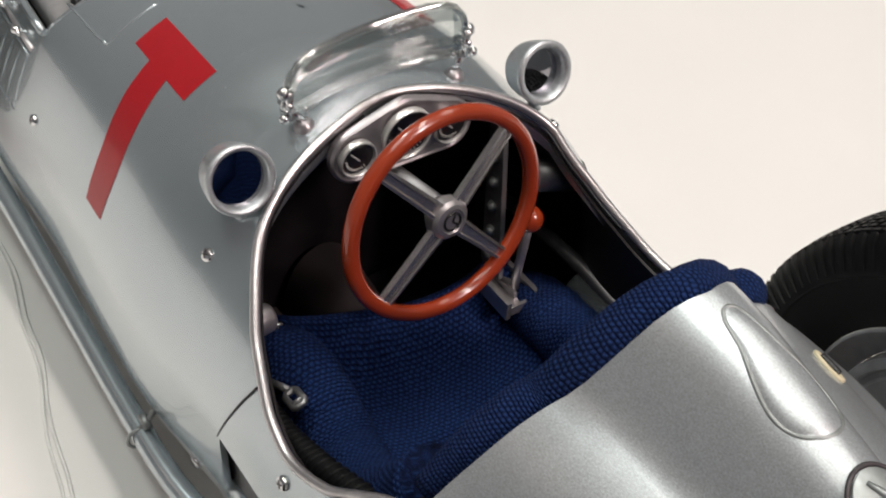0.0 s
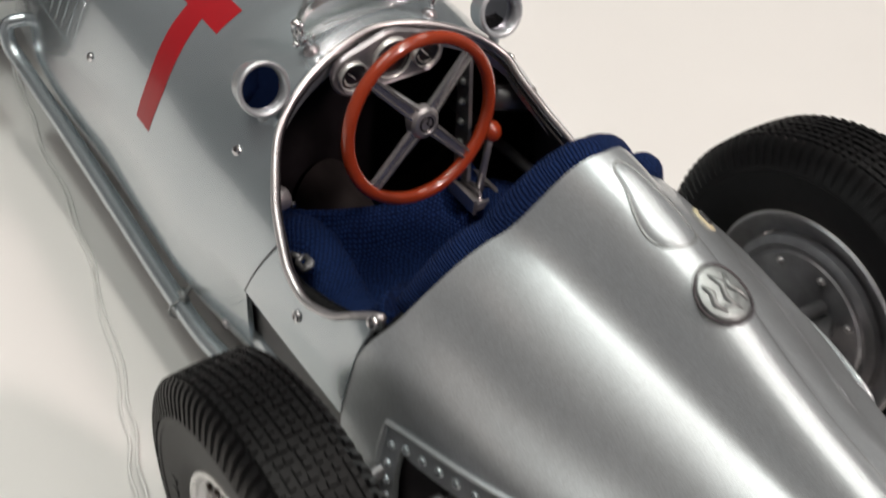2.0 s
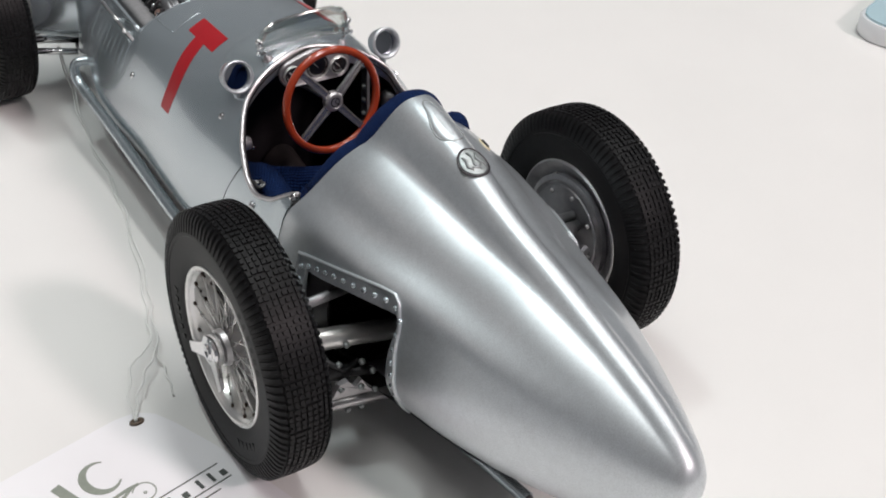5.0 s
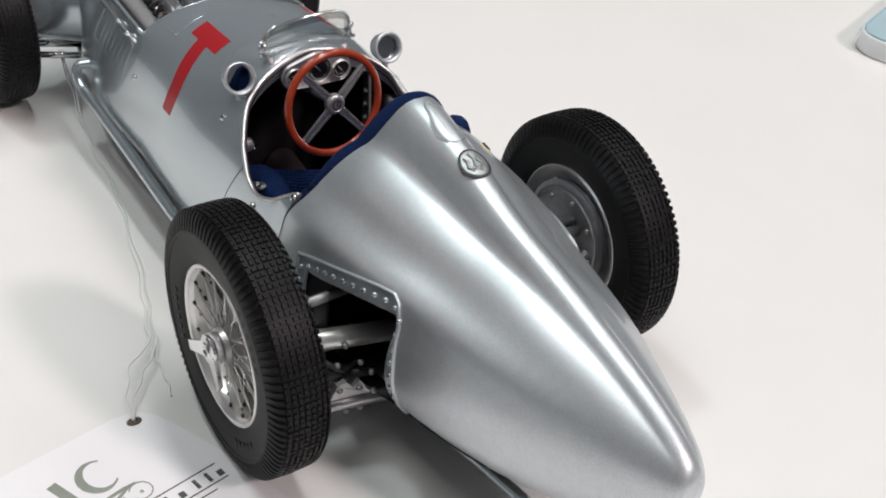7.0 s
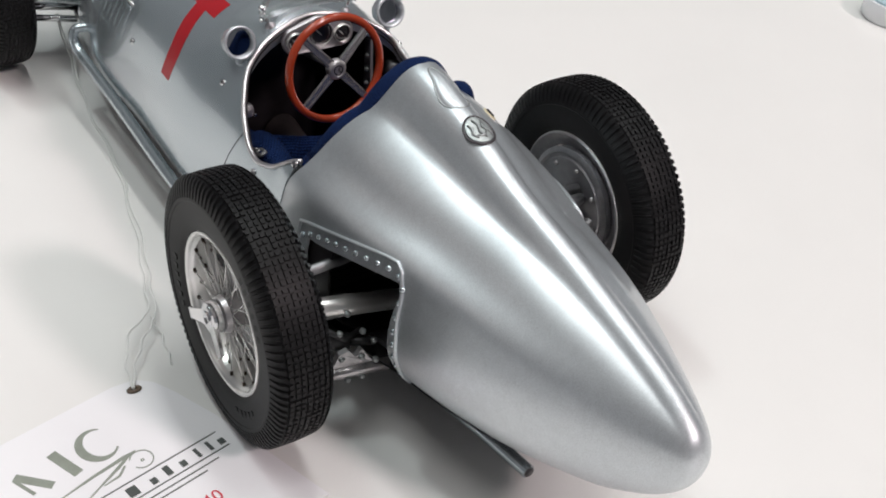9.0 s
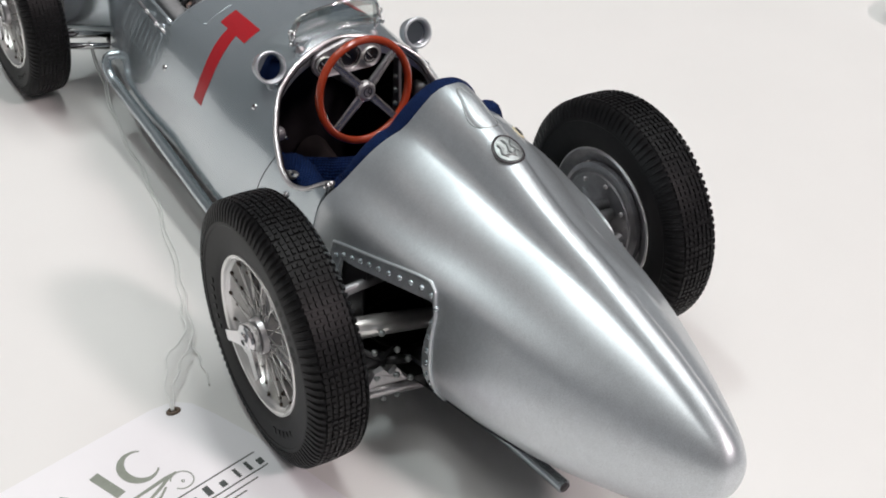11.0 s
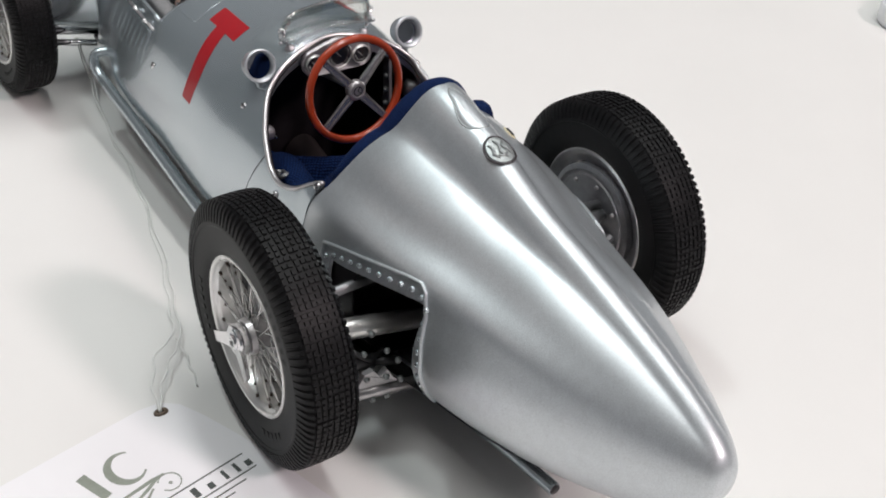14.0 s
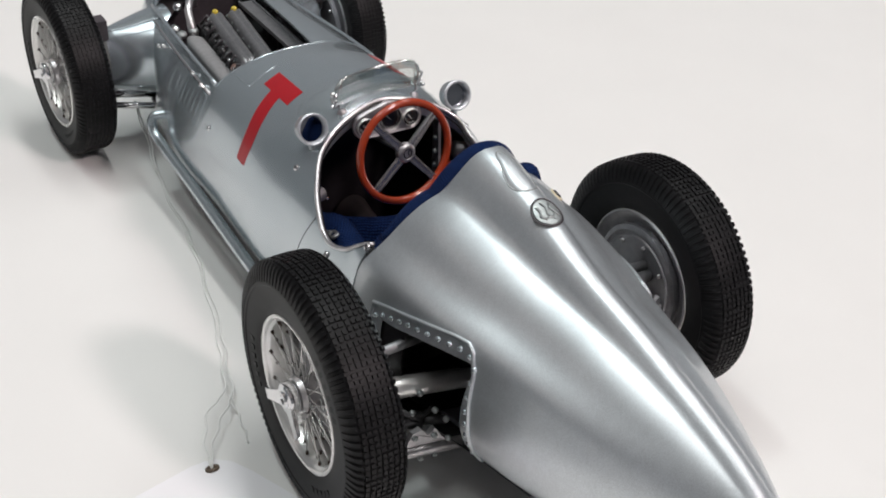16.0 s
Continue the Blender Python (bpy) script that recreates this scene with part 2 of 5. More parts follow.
def tube(points, r, n=10, closed=False):
    """A round bar along the points."""
    P = [Vector(p) for p in points]
    vs, fs = [], []
    k = len(P)
    up = None
    for i, p in enumerate(P):
        t = (P[(i + 1) % k] - P[i - 1]) if closed else (P[min(i + 1, k - 1)] - P[max(i - 1, 0)])
        t.normalize()
        if up is None:
            up = t.orthogonal().normalized()
        up = (up - t * up.dot(t)).normalized()
        s = t.cross(up)
        rr = r[i] if isinstance(r, (list, tuple)) else r
        for j in range(n):
            a = 2 * math.pi * j / n
            vs.append(tuple(p + (up * math.cos(a) + s * math.sin(a)) * rr))
    for i in range(k if closed else k - 1):
        for j in range(n):
            fs.append((i * n + j, i * n + (j + 1) % n, ((i + 1) % k) * n + (j + 1) % n, ((i + 1) % k) * n + j))
    if not closed:
        fs.append(tuple(range(n))[::-1])
        fs.append(tuple((k - 1) * n + j for j in range(n)))
    return vs, fs


def box(x0, x1, y0, y1, z0, z1):
    vs = [(x, y, z) for x in (x0, x1) for y in (y0, y1) for z in (z0, z1)]
    return vs, [(0, 1, 3, 2), (4, 6, 7, 5), (0, 4, 5, 1), (2, 3, 7, 6), (0, 2, 6, 4), (1, 5, 7, 3)]


def join(*shapes):
    vs, fs = [], []
    for v, f in shapes:
        k = len(vs)
        vs += list(v)
        fs += [tuple(i + k for i in q) for q in f]
    return vs, fs


PI = math.pi
# ---- body form: y, half width, height of widest point, rise, drop, hump, hump width ----
BODY = [
    (-73.6, 0.02, 34.6, 0.02, 0.02, 0.0, 4.0),
    (-72.9, 2.4, 34.6, 3.2, 3.6, 0.0, 4.0),
    (-70.6, 4.6, 34.1, 6.2, 7.0, 0.3, 4.5),
    (-66.0, 7.3, 33.2, 8.9, 10.5, 1.2, 3.4),
    (-58.0, 11.1, 31.8, 12.1, 14.0, 2.4, 3.9),
    (-40.0, 18.0, 29.5, 16.6, 17.0, 5.0, 5.0),
    (-20.0, 22.0, 28.0, 20.4, 18.5, 7.2, 5.8),
    (-5.0, 24.3, 28.0, 23.8, 19.0, 8.6, 6.9),
    (8.0, 25.2, 28.0, 26.0, 19.0, 8.7, 7.5),
    (16.0, 25.5, 28.0, 26.0, 19.0, 6.0, 7.5),
    (30.0, 25.8, 28.0, 25.0, 19.0, 0.0, 9.0),
    (48.0, 25.9, 28.0, 25.0, 19.0, 0.0, 9.0),
    (65.0, 25.8, 28.0, 26.0, 19.0, 0.0, 9.0),
    (95.0, 25.0, 28.0, 26.0, 19.0, 0.0, 9.0),
    (130.0, 22.5, 28.0, 24.5, 18.0, 0.0, 9.0),
    (160.0, 18.0, 28.0, 21.0, 16.0, 0.0, 9.0),
    (172.0, 12.0, 28.0, 15.0, 13.0, 0.0, 9.0),
]


SQUEEZE = [(12.0, 0.0), (20.0, 0.07), (28.0, 0.126), (35.0, 0.14), (40.0, 0.114), (42.0, 0.08), (44.0, 0.025), (47.0, 0.0), (58.0, 0.0), (76.0, 0.06), (95.0, 0.12), (150.0, 0.12), (172.0, 0.0)]


# how much the top of the bonnet is flattened
FLAT = [(60.0, 0.0), (75.0, 1.2), (90.0, 3.4), (130.0, 4.0), (172.0, 1.0)]
# soft ridge over the axle opening, with a shallow hollow above it, that runs out along the flank: y, angle from the top, height
RIDGE = [(-62.0, 0.93, 0.0), (-45.0, 0.91, 0.3), (-30.0, 0.90, 0.75), (-20.0, 0.93, 1.0), (-8.0, 1.02, 1.15), (2.0, 1.07, 1.15), (9.0, 1.09, 1.0), (13.0, 1.095, 0.7), (19.0, 1.1, 0.0)]
# head fairing and the fin behind it: y, half width at its foot, fullness of the back that it stands on
FOOT = [(-73.6, 2.0, 0.0), (-70.0, 2.2, 0.1), (-60.0, 2.6, 1.0), (-50.0, 3.0, 2.2), (-40.0, 3.5, 3.0), (-31.0, 4.1, 3.3), (-22.0, 4.75, 3.2), (-13.0, 5.7, 3.1), (-3.0, 6.8, 2.8), (8.0, 8.4, 2.3), (16.0, 9.5, 1.5), (30.0, 12.0, 0.0)]


def smooth(u):
    """From 0 to 1 with level ends."""
    u = max(0.0, min(1.0, u))
    return u * u * (3.0 - 2.0 * u)


def skin(y, a, out=0.0):
    """The point of the body's skin at y, a radians round from the top; negative a is the car's left side."""
    w, zc, up, dn, h, s = lerp_table(BODY, y)
    if -62.0 < y < 19.0:
        at, tall = lerp_table(RIDGE, y)
        side = abs(a) - at
        out += tall * math.exp(-(side / (0.13 if side > 0 else 0.15)) ** 2) - 0.42 * tall * math.exp(-((side + 0.3) / 0.13) ** 2)
    x, c = (w + out) * math.sin(a), math.cos(a)
    if c < 0:
        k = 1.0 - 0.48 * max(0.0, min(1.0, (y + 22.0) / 40.0)) - 0.10 * smooth((y - 25.0) / 25.0)
        x = (w + out) * math.copysign(abs(math.sin(a)) ** k, math.sin(a))
        c = -(abs(c) ** k)
    z = zc + (up + out if c > 0 else dn + out) * c
    if c > 0 and y > 60.0:
        z -= lerp_table(FLAT, y)[0] * c ** 4
    if y > 38.0 and z < 41.0:
        x *= 1.0 + (0.07 + 0.07 * smooth((y - 80.0) / 35.0)) * smooth((41.0 - z) / 22.0) * smooth((y - 38.0) / 22.0) * smooth((142.0 - y) / 18.0)
    if x > 0:
        x *= 1.0 - lerp_table(SQUEEZE, y)[0]
    if c > 0:
        foot, full = lerp_table(FOOT, y)
        full = min(full, h)
        u = min(1.0, abs(x) / foot)
        z += full * c ** 5 + (h - full) * (1.0 - u ** 2.3) ** 1.35
    return (x, y, z)


ARM_BOLT = mesh("bolt", *lathe([(-0.5, 0.001), (-0.45, 0.5), (0, 0.7), (0.45, 0.5), (0.5, 0.001)], 10, "z"), PEWTER)
CABLE_RIB = mesh("cable_rib", *lathe([(-0.28, 0.9), (-0.12, 1.35), (0.12, 1.35), (0.28, 0.9)], 14, "y"), RUBBER)
BALL = mesh("ball", *lathe([(-1, 0.001), (-0.8, 0.6), (-0.3, 0.95), (0.3, 0.95), (0.8, 0.6), (1, 0.001)], 12, "z"), CHROME)


car = thing("model_racing_car", "silver model racing car, red seven on bonnet, blue seat", "model car")
PITCH = math.atan2(1.7, 151.0)
car.matrix_world = Matrix.Rotation(-PITCH, 4, "X") @ Matrix.Translation((0, 0, -0.001))


def sided(name, shape, mat, parent, label="", flat_angle=None):
    """The same part for both sides of the car: the shape for the left, and its mirror image."""
    vs, fs = shape
    a = part(name, mesh(name, vs, fs, mat, True, flat_angle), parent, label)
    b = part(name, mesh(name, [(-x, y, z) for x, y, z in vs], [tuple(reversed(q)) for q in fs], mat, True, flat_angle), parent, label)
    return a, b


def shell(rows, cols, f, keep=lambda i, j: True, thick=0.7):
    """A sheet of metal: f(i, j, out) gives its points; faces that keep() refuses are openings; both skins and all edges are built."""
    vs, fs = [], []
    n = rows * cols
    for out in (0.0, -thick):
        for i in range(rows):
            for j in range(cols):
                vs.append(f(i, j, out))
    live = {(i, j) for i in range(rows - 1) for j in range(cols - 1) if keep(i, j)}
    for i, j in live:
        a, b, c, d = i * cols + j, i * cols + j + 1, (i + 1) * cols + j + 1, (i + 1) * cols + j
        fs.append((d, c, b, a))
        fs.append((a + n, b + n, c + n, d + n))
        for (p, q), other in (((a, b), (i - 1, j)), ((b, c), (i, j + 1)), ((c, d), (i + 1, j)), ((d, a), (i, j - 1))):
            if other not in live:
                fs.append((p, q, q + n, p + n))
    return vs, fs


def weld(me, dist=0.004):
    bm = bmesh.new()
    bm.from_mesh(me)
    bmesh.ops.remove_doubles(bm, verts=bm.verts, dist=dist * MM)
    loose = [v for v in bm.verts if not v.link_faces]
    bmesh.ops.delete(bm, geom=loose, context="VERTS")
    bmesh.ops.recalc_face_normals(bm, faces=bm.faces)
    bm.to_mesh(me)
    bm.free()
    me.shade_smooth()
    me.set_sharp_from_angle(angle=radians(38))
    return me


def spread(stops, counts):
    out = []
    for k in range(len(counts)):
        out += [stops[k] + (stops[k + 1] - stops[k]) * i / counts[k] for i in range(counts[k])]
    return out + [stops[-1]]


# tail cover, with the openings for the rear axle
TAIL_EDGE = [(0.0, 7.1), (0.06, 7.4), (0.15, 8.0), (0.23, 8.6), (0.3, 9.4), (0.36, 10.0), (0.47, 10.7), (0.66, 11.5), (0.78, 12.1), (0.92, 12.6), (1.08, 14.0), (1.3, 15.0), (3.2, 15.2)]
AXLE_TOP = [(-73.6, 1.05), (-19.5, 1.06), (-16.0, 1.10), (-8.0, 1.20), (4.5, 1.34), (15.0, 1.36)]
tail_y = spread((-73.6, -73.0, -70.5, -60.0, -20.4, 4.5, 15.0), (5, 8, 16, 40, 24, 12))
SEG = (26, 14, 14)


def tail_point(i, j, out):
    y = tail_y[i]
    top = lerp_table(AXLE_TOP, y)[0]
    ring = spread((0.0, top, 2.65, PI), SEG)
    k = j - len(ring) + 1
    a = math.copysign(ring[abs(k)], k)
    if y > 4.5:
        y = 4.5 + (y - 4.5) / 10.5 * (lerp_table(TAIL_EDGE, abs(a))[0] - 4.5)
    x, yy, z = skin(y, a, out * min(1.0, (y + 73.8) / 6))
    return (x, yy, z)


half = sum(SEG)
i0, i1 = tail_y.index(-20.4), tail_y.index(4.5)


def tail_keep(i, j):
    k = j - half if j >= half else half - 1 - j
    return not (i0 <= i < i1 and SEG[0] <= k < SEG[0] + SEG[1])


vs, fs = shell(len(tail_y), 2 * half + 1, tail_point, tail_keep)
part("tail_cover", weld(mesh("tail_cover", vs, fs, SILVER)), car, "satin silver painted tail cover")


def along(path, n):
    """Even points on the skin along corners (y, angle)."""
    out = []
    for (y0, a0), (y1, a1) in zip(path, path[1:]):
        out += [(y0 + (y1 - y0) * k / n, a0 + (a1 - a0) * k / n) for k in range(n)]
    return out + [path[-1]]


FLANGE = [(7.0, -1.75), (7.4, -1.5), (7.2, -1.27), (-3.6, -1.12), (-14.7, -0.965), (-17.6, -0.935), (-19.2, -0.97), (-20.9, -1.13), (-22.5, -1.5), (-22.7, -1.9), (-22.2, -2.2)]
bead = [skin(y, a, 0.12) for y, a in along(FLANGE, 6)]
sided("opening_bead", tube(bead, 0.38, 8), SILVER, car)
INNER = [(5.6, -1.62), (5.8, -1.33), (-3.4, -1.19), (-12.0, -1.075), (-17.8, -1.0), (-20.3, -1.03), (-21.4, -1.33), (-21.9, -1.6), (-21.9, -2.12)]
rivet_mesh = mesh("rivet", *lathe([(0.0, 0.6), (0.24, 0.56), (0.46, 0.36), (0.56, 0.001)], 12, "z"), GLOSS)


def on_skin(me, y, a, name, parent, out=0.0, label="", spin=0.0):
    p = Vector(skin(y, a, out))
    du = Vector(skin(y + 0.2, a, out)) - Vector(skin(y - 0.2, a, out))
    dv = Vector(skin(y, a + 0.01, out)) - Vector(skin(y, a - 0.01, out))
    nrm = dv.cross(du).normalized()
    if nrm.dot(p - Vector((0, y, 28))) < 0:
        nrm = -nrm
    side = nrm.cross(du.normalized()).normalized()
    m = Matrix((side, nrm.cross(side), nrm)).transposed().to_4x4()
    m.translation = p * MM
    ob = part(name, me, parent, label)
    ob.matrix_local = m @ pose(0, 0, 0, 0, 0, spin)
    return ob


def spaced(path, gap):
    pts = [(q, Vector(skin(*q))) for q in along(path, 30)]
    out, run = [pts[0][0]], 0.0
    for (_, p0), (q1, p1) in zip(pts, pts[1:]):
        run += (p1 - p0).length
        if run >= gap:
            out.append(q1)
            run = 0.0
    return out


for y, a in spaced(INNER, 2.55):
    for s in (1, -1):
        on_skin(rivet_mesh, y, a * s, "rivet", car, 0.02)

# cowl in front of the cockpit, side panels of the engine bay and the nose
RIM = [(33.4, 1.082), (35.2, 1.035), (37.0, 0.987), (39.8, 0.889), (42.2, 0.805), (44.4, 0.71), (46.4, 0.56), (47.6, 0.42), (48.6, 0.27), (49.4, 0.13), (49.8, 0.0), (60.0, 0.0)]
cowl_y = spread((33.4, 44.4, 49.8, 62.0, 88.0), (12, 16, 14, 24))
CS = (40, 72)


def bow(y, a):
    """The rear edge of the bonnet opening runs forward towards the sides."""
    k = max(0.0, min(1.0, (y - 66.0) / 22.0))
    return y + (5.6 * min(1.0, (abs(a) / 0.98) ** 2) - 0.6) * k * k


def cowl_point(i, j, out):
    y = cowl_y[i]
    top = lerp_table(RIM, y)[0]
    ring = spread((top, max(0.98, top + 0.4), PI / 2), (40, 20)) + [PI / 2 + PI / 2 * (k / 52) ** 1.56 for k in range(1, 53)]
    m = len(ring)
    if j < m:
        a = -ring[m - 1 - j]
    else:
        a = ring[j - m]
    yy = bow(y, a)
    if y < 40:
        low = max(0.0, abs(a) - 1.08) / 0.42
        yy += min(1.0, low) * 4.2 * (1 - (y - 33.4) / 6.6)
    return skin(yy, a, out)


mid = sum(CS) + 1
vs, fs = shell(len(cowl_y), 2 * mid, cowl_point, lambda i, j: j != mid - 1)
part("cowl", weld(mesh("cowl", vs, fs, GLOSS)), car, "glossy silver cowl with a rolled cockpit edge")

side_edge = [(14.2, -0.945), (15.6, -0.975), (17.5, -1.03), (21.5, -1.14), (26.4, -1.19), (30.6, -1.15), (33.2, -1.088)]
rows = [(y, -a) for y, a in side_edge] + RIM[1:-2]
full = [(y, -lerp_table(rows, y)[0]) for y in spread((14.2, 33.2, 44.4, 49.4), (26, 14, 14))]
full += [(49.4 + 0.4 * math.sin(k * PI / 8), -0.13 * (1 - k / 4)) for k in range(1, 5)]
lip = [skin(y, a, -0.05) for y, a in full] + [skin(y, -a, -0.05) for y, a in reversed(full[:-1])]
part("cockpit_rim", mesh("cockpit_rim", *tube(lip, 0.5, 10), STEEL), car, "bright rolled metal cockpit edge")

turned = full + [(y, -a) for y, a in reversed(full[:-1])]


def lip_point(i, j, out):
    y, a = turned[i]
    p = Vector(skin(y, a, -0.12 + out))
    k = j / 4
    return tuple(p + Vector((0.55 * k * math.sin(a), 0.5 * k * math.cos(a), -3.0 * k)))


part("rim_flange", weld(mesh("rim_flange", *shell(len(turned), 5, lip_point, thick=0.3), SILVER)), car, "silver painted flange inside the cockpit edge")

# side plates below the cockpit
plate_y = spread((14.4, 21.5, 33.2), (14, 20))


def plate_point(i, j, out, side=-1):
    y = plate_y[i]
    t = lerp_table([(q[0], -q[1]) for q in side_edge], y)[0]
    a = t + (1.50 - t) * j / 14
    yy = y + max(0.0, (j / 14)) * (0.6 if y < 18 else 4.3 * (y - 18) / 15.2)
    return skin(yy, side * a, out + 0.15)


for side in (-1, 1):
    vs, fs = shell(len(plate_y), 15, lambda i, j, out, side=side: plate_point(i, j, out, side))
    part("side_plate", weld(mesh("side_plate", vs, fs, GLOSS, True, 38)), car)

joint = [(33.5 + 4.2 * k / 12, 1.085 + 0.42 * k / 12) for k in range(13)]
for s in (1, -1):
    part("panel_joint", mesh("panel_joint", *tube([skin(y, s * a, 0.14) for y, a in joint], 0.09, 6), DARK), car, "dark joint between cowl and side plate")

# engine bay sides
bay_y = spread((88.0, 150.0), (36,))


def bay_point(i, j, out):
    y = bay_y[i]
    a = 0.98 + (PI / 2 - 0.98) * j / 20 if j <= 20 else PI / 2 + PI / 2 * ((j - 20) / 40) ** 1.56
    return skin(bow(88.0, a) + (y - 88.0) / 62 * (150 - bow(88.0, a)), -a, out)


vs, fs = shell(len(bay_y), 61, bay_point)
for ob in sided("engine_side_panel", (vs, fs), GLOSS, car):
    weld(ob.data)
nose_y = spread((150.0, 172.0), (14,))
vs, fs = shell(len(nose_y), 61, lambda i, j, out: skin(nose_y[i], -PI + 2 * PI * j / 60, out))
part("nose_cowl", weld(mesh("nose_cowl", vs, fs, GLOSS)), car)
grille = [box(x - 0.3, x + 0.3, 170, 171.5, 18, 40) for x in range(-9, 10, 2)]
part("radiator_grille", mesh("radiator_grille", *join(*grille, box(-11, 11, 168, 169, 17, 41)), STEEL, False), car)
frame_a = [(151.0, -0.98)] + [(150.5, -0.98 + 1.96 * k / 12) for k in range(13)]
part("bay_frame", mesh("bay_frame", *tube([skin(y, a, 0.1) for y, a in frame_a], 0.5, 8), GLOSS), car)
for s in (1, -1):
    line = [skin(93 + k * 3.0, s * 0.98, 0.15) for k in range(20)]
    if s < 0:
        part("bay_edge_bead", mesh("bay_edge_bead", *tube(line, 0.55, 8), GLOSS), car)
    line = [skin(94 + k * 2.9, s * 1.10, 0.0) for k in range(20)]
    part("hinge_rod", mesh("hinge_rod", *tube(line, 0.35, 8), STEEL), car)

# closed half of the bonnet over the car's right side of the engine
half_y = spread((0.0, 1.0), (36,))


def half_point(i, j, out):
    y = 88.0 + 62.0 * half_y[i]
    a = 0.07 + 0.004 * (y - 88.0)
    a += (0.985 - a) * j / 30
    y0 = bow(88.0, a)
    return skin(y0 + (150.2 - y0) * half_y[i], a, out - 0.05)


part("bonnet_half", weld(mesh("bonnet_half", *shell(len(half_y), 31, half_point, thick=0.5), GLOSS)), car, "closed silver bonnet half")

# embossed lines of the bonnet strap panel
for path in ([(80.6, -0.75), (80.3, -0.45)], [(80.3, 0.6), (80.6, 0.75)], [(80.6, -0.75), (92.0, -0.78)], [(80.6, 0.75), (92.0, 0.78)]):
    part("embossed_bead", mesh("embossed_bead", *tube([skin(y, a, -0.06) for y, a in along(path, 10)], 0.2, 6), GLOSS), car)
arc = [(bow(88.0, a), a) for a in [-0.95 + 1.9 * k / 30 for k in range(31)]]
part("opening_edge", mesh("opening_edge", *tube([skin(y - 0.2, a, -0.1) for y, a in arc], 0.25, 8), GLOSS), car)

# louvres and catches on the sides of the engine bay
for s in (1, -1):
    for k in range(7):
        y = 97.0 + 2.6 * k
        rib = [skin(y + 0.8 * q, s * (1.17 + 0.24 * q), 0.04) for q in (0, 0.25, 0.5, 0.75, 1)]
        part("louvre", mesh("louvre", *tube(rib, [0.03, 0.05, 0.06, 0.05, 0.03], 8), GLOSS), car)
    frame_path = along([(94.5, s * 1.14), (117.0, s * 1.14), (117.5, s * 1.44), (95.0, s * 1.44), (94.5, s * 1.14)], 8)
    part("louvre_frame", mesh("louvre_frame", *tube([skin(y, a, 0.02) for y, a in frame_path], 0.1, 6), GLOSS), car)
    for y, a in ((98.0, 1.09), (105.0, 1.08), (128.0, 1.16), (131.5, 1.22)) if s < 0 else ((102.0, 1.1), (105.5, 1.1), (121.0, 1.1), (124.5, 1.1)):
        c = Vector(skin(y, s * a, 0.6 if s < 0 else 2.0))
        knob = join(lathe([(0, 0.55), (0.6, 0.5), (0.8, 0.3), (0.9, 0.001)], 10, "x"), tube([(0.2, -1.3, 0), (0.4, 1.3, 0)], 0.24, 6), tube([(-0.7 if s < 0 else -2.4, 0, 0), (0.1, 0, 0)], 0.4, 8))
        ob = part("catch", mesh("catch", *knob, CHROME), car, "chrome bonnet catch")
        ob.matrix_local = Matrix.Translation(c * MM) @ pose(0, 0, 0, 0, 180 + 35 if s < 0 else -35, 0)


# cross-head screws
def screw_mesh():
    vs, fs = lathe([(-0.2, 0.75), (0.12, 0.75), (0.28, 0.62), (0.34, 0.3), (0.34, 0.001)], 16, "z")
    me = mesh("screw", *join((vs, fs)), CHROME)
    me.materials.append(DARK)
    bm = bmesh.new()
    bm.from_mesh(me)
    for q in (box(-0.42, 0.42, -0.1, 0.1, 0.3, 0.37), box(-0.1, 0.1, -0.42, 0.42, 0.3, 0.37)):
        vv = [bm.verts.new([c * MM for c in v]) for v in q[0]]
        for f in q[1]:
            bm.faces.new([vv[i] for i in f]).material_index = 1
    bm.to_mesh(me)
    bm.free()
    return me


SCREW = screw_mesh()
for s in (1, -1):
    for y, a, out in ((26.0, 1.283, 0.25), (14.9, 0.985, 0.25), (48.0, 0.94, 0.05), (45.0, 1.86, 0.05), (88.5, 1.35, 0.05)):
        on_skin(SCREW, y, -a * s, "screw", car, out, "", 30 * s)

# red race number on both sides of the bonnet
STEM = [(0.645, 68.4, 72.8), (0.79, 67.7, 72.4), (0.935, 67.0, 71.75), (1.1, 66.55, 71.15), (1.317, 66.9, 71.1)]


def number(s):
    flip = (lambda y: y) if s < 0 else (lambda y: 140.8 - y)

    def bar(u, v):
        return skin(flip(64.0 + 12.8 * u), s * (0.468 + (0.645 - 0.468) * v), 0.05)

    def stem(u, v):
        a = 0.645 + (1.317 - 0.645) * v
        lo, hi = lerp_table(STEM, a)
        return skin(flip(lo + (hi - lo) * u), s * a, 0.05)
    return weld(mesh("race_number", *join(grid(14, 8, bar), grid(8, 30, stem)), RED))


for s in (-1, 1):
    part("race_number", number(s), car, "red painted seven")

# filler lid and badge on the head fairing
DROP = [(5.5, 0.4), (4.7, 1.05), (3.4, 1.35), (2.2, 1.6), (0.5, 2.25), (-1.4, 2.8), (-3.0, 2.8), (-4.3, 2.3), (-5.2, 1.3), (-5.5, 0.4)]


def on_top(x, y, out=0.0):
    w = lerp_table(BODY, y)[0]
    return skin(y, math.asin(max(-1, min(1, x / w))), out)


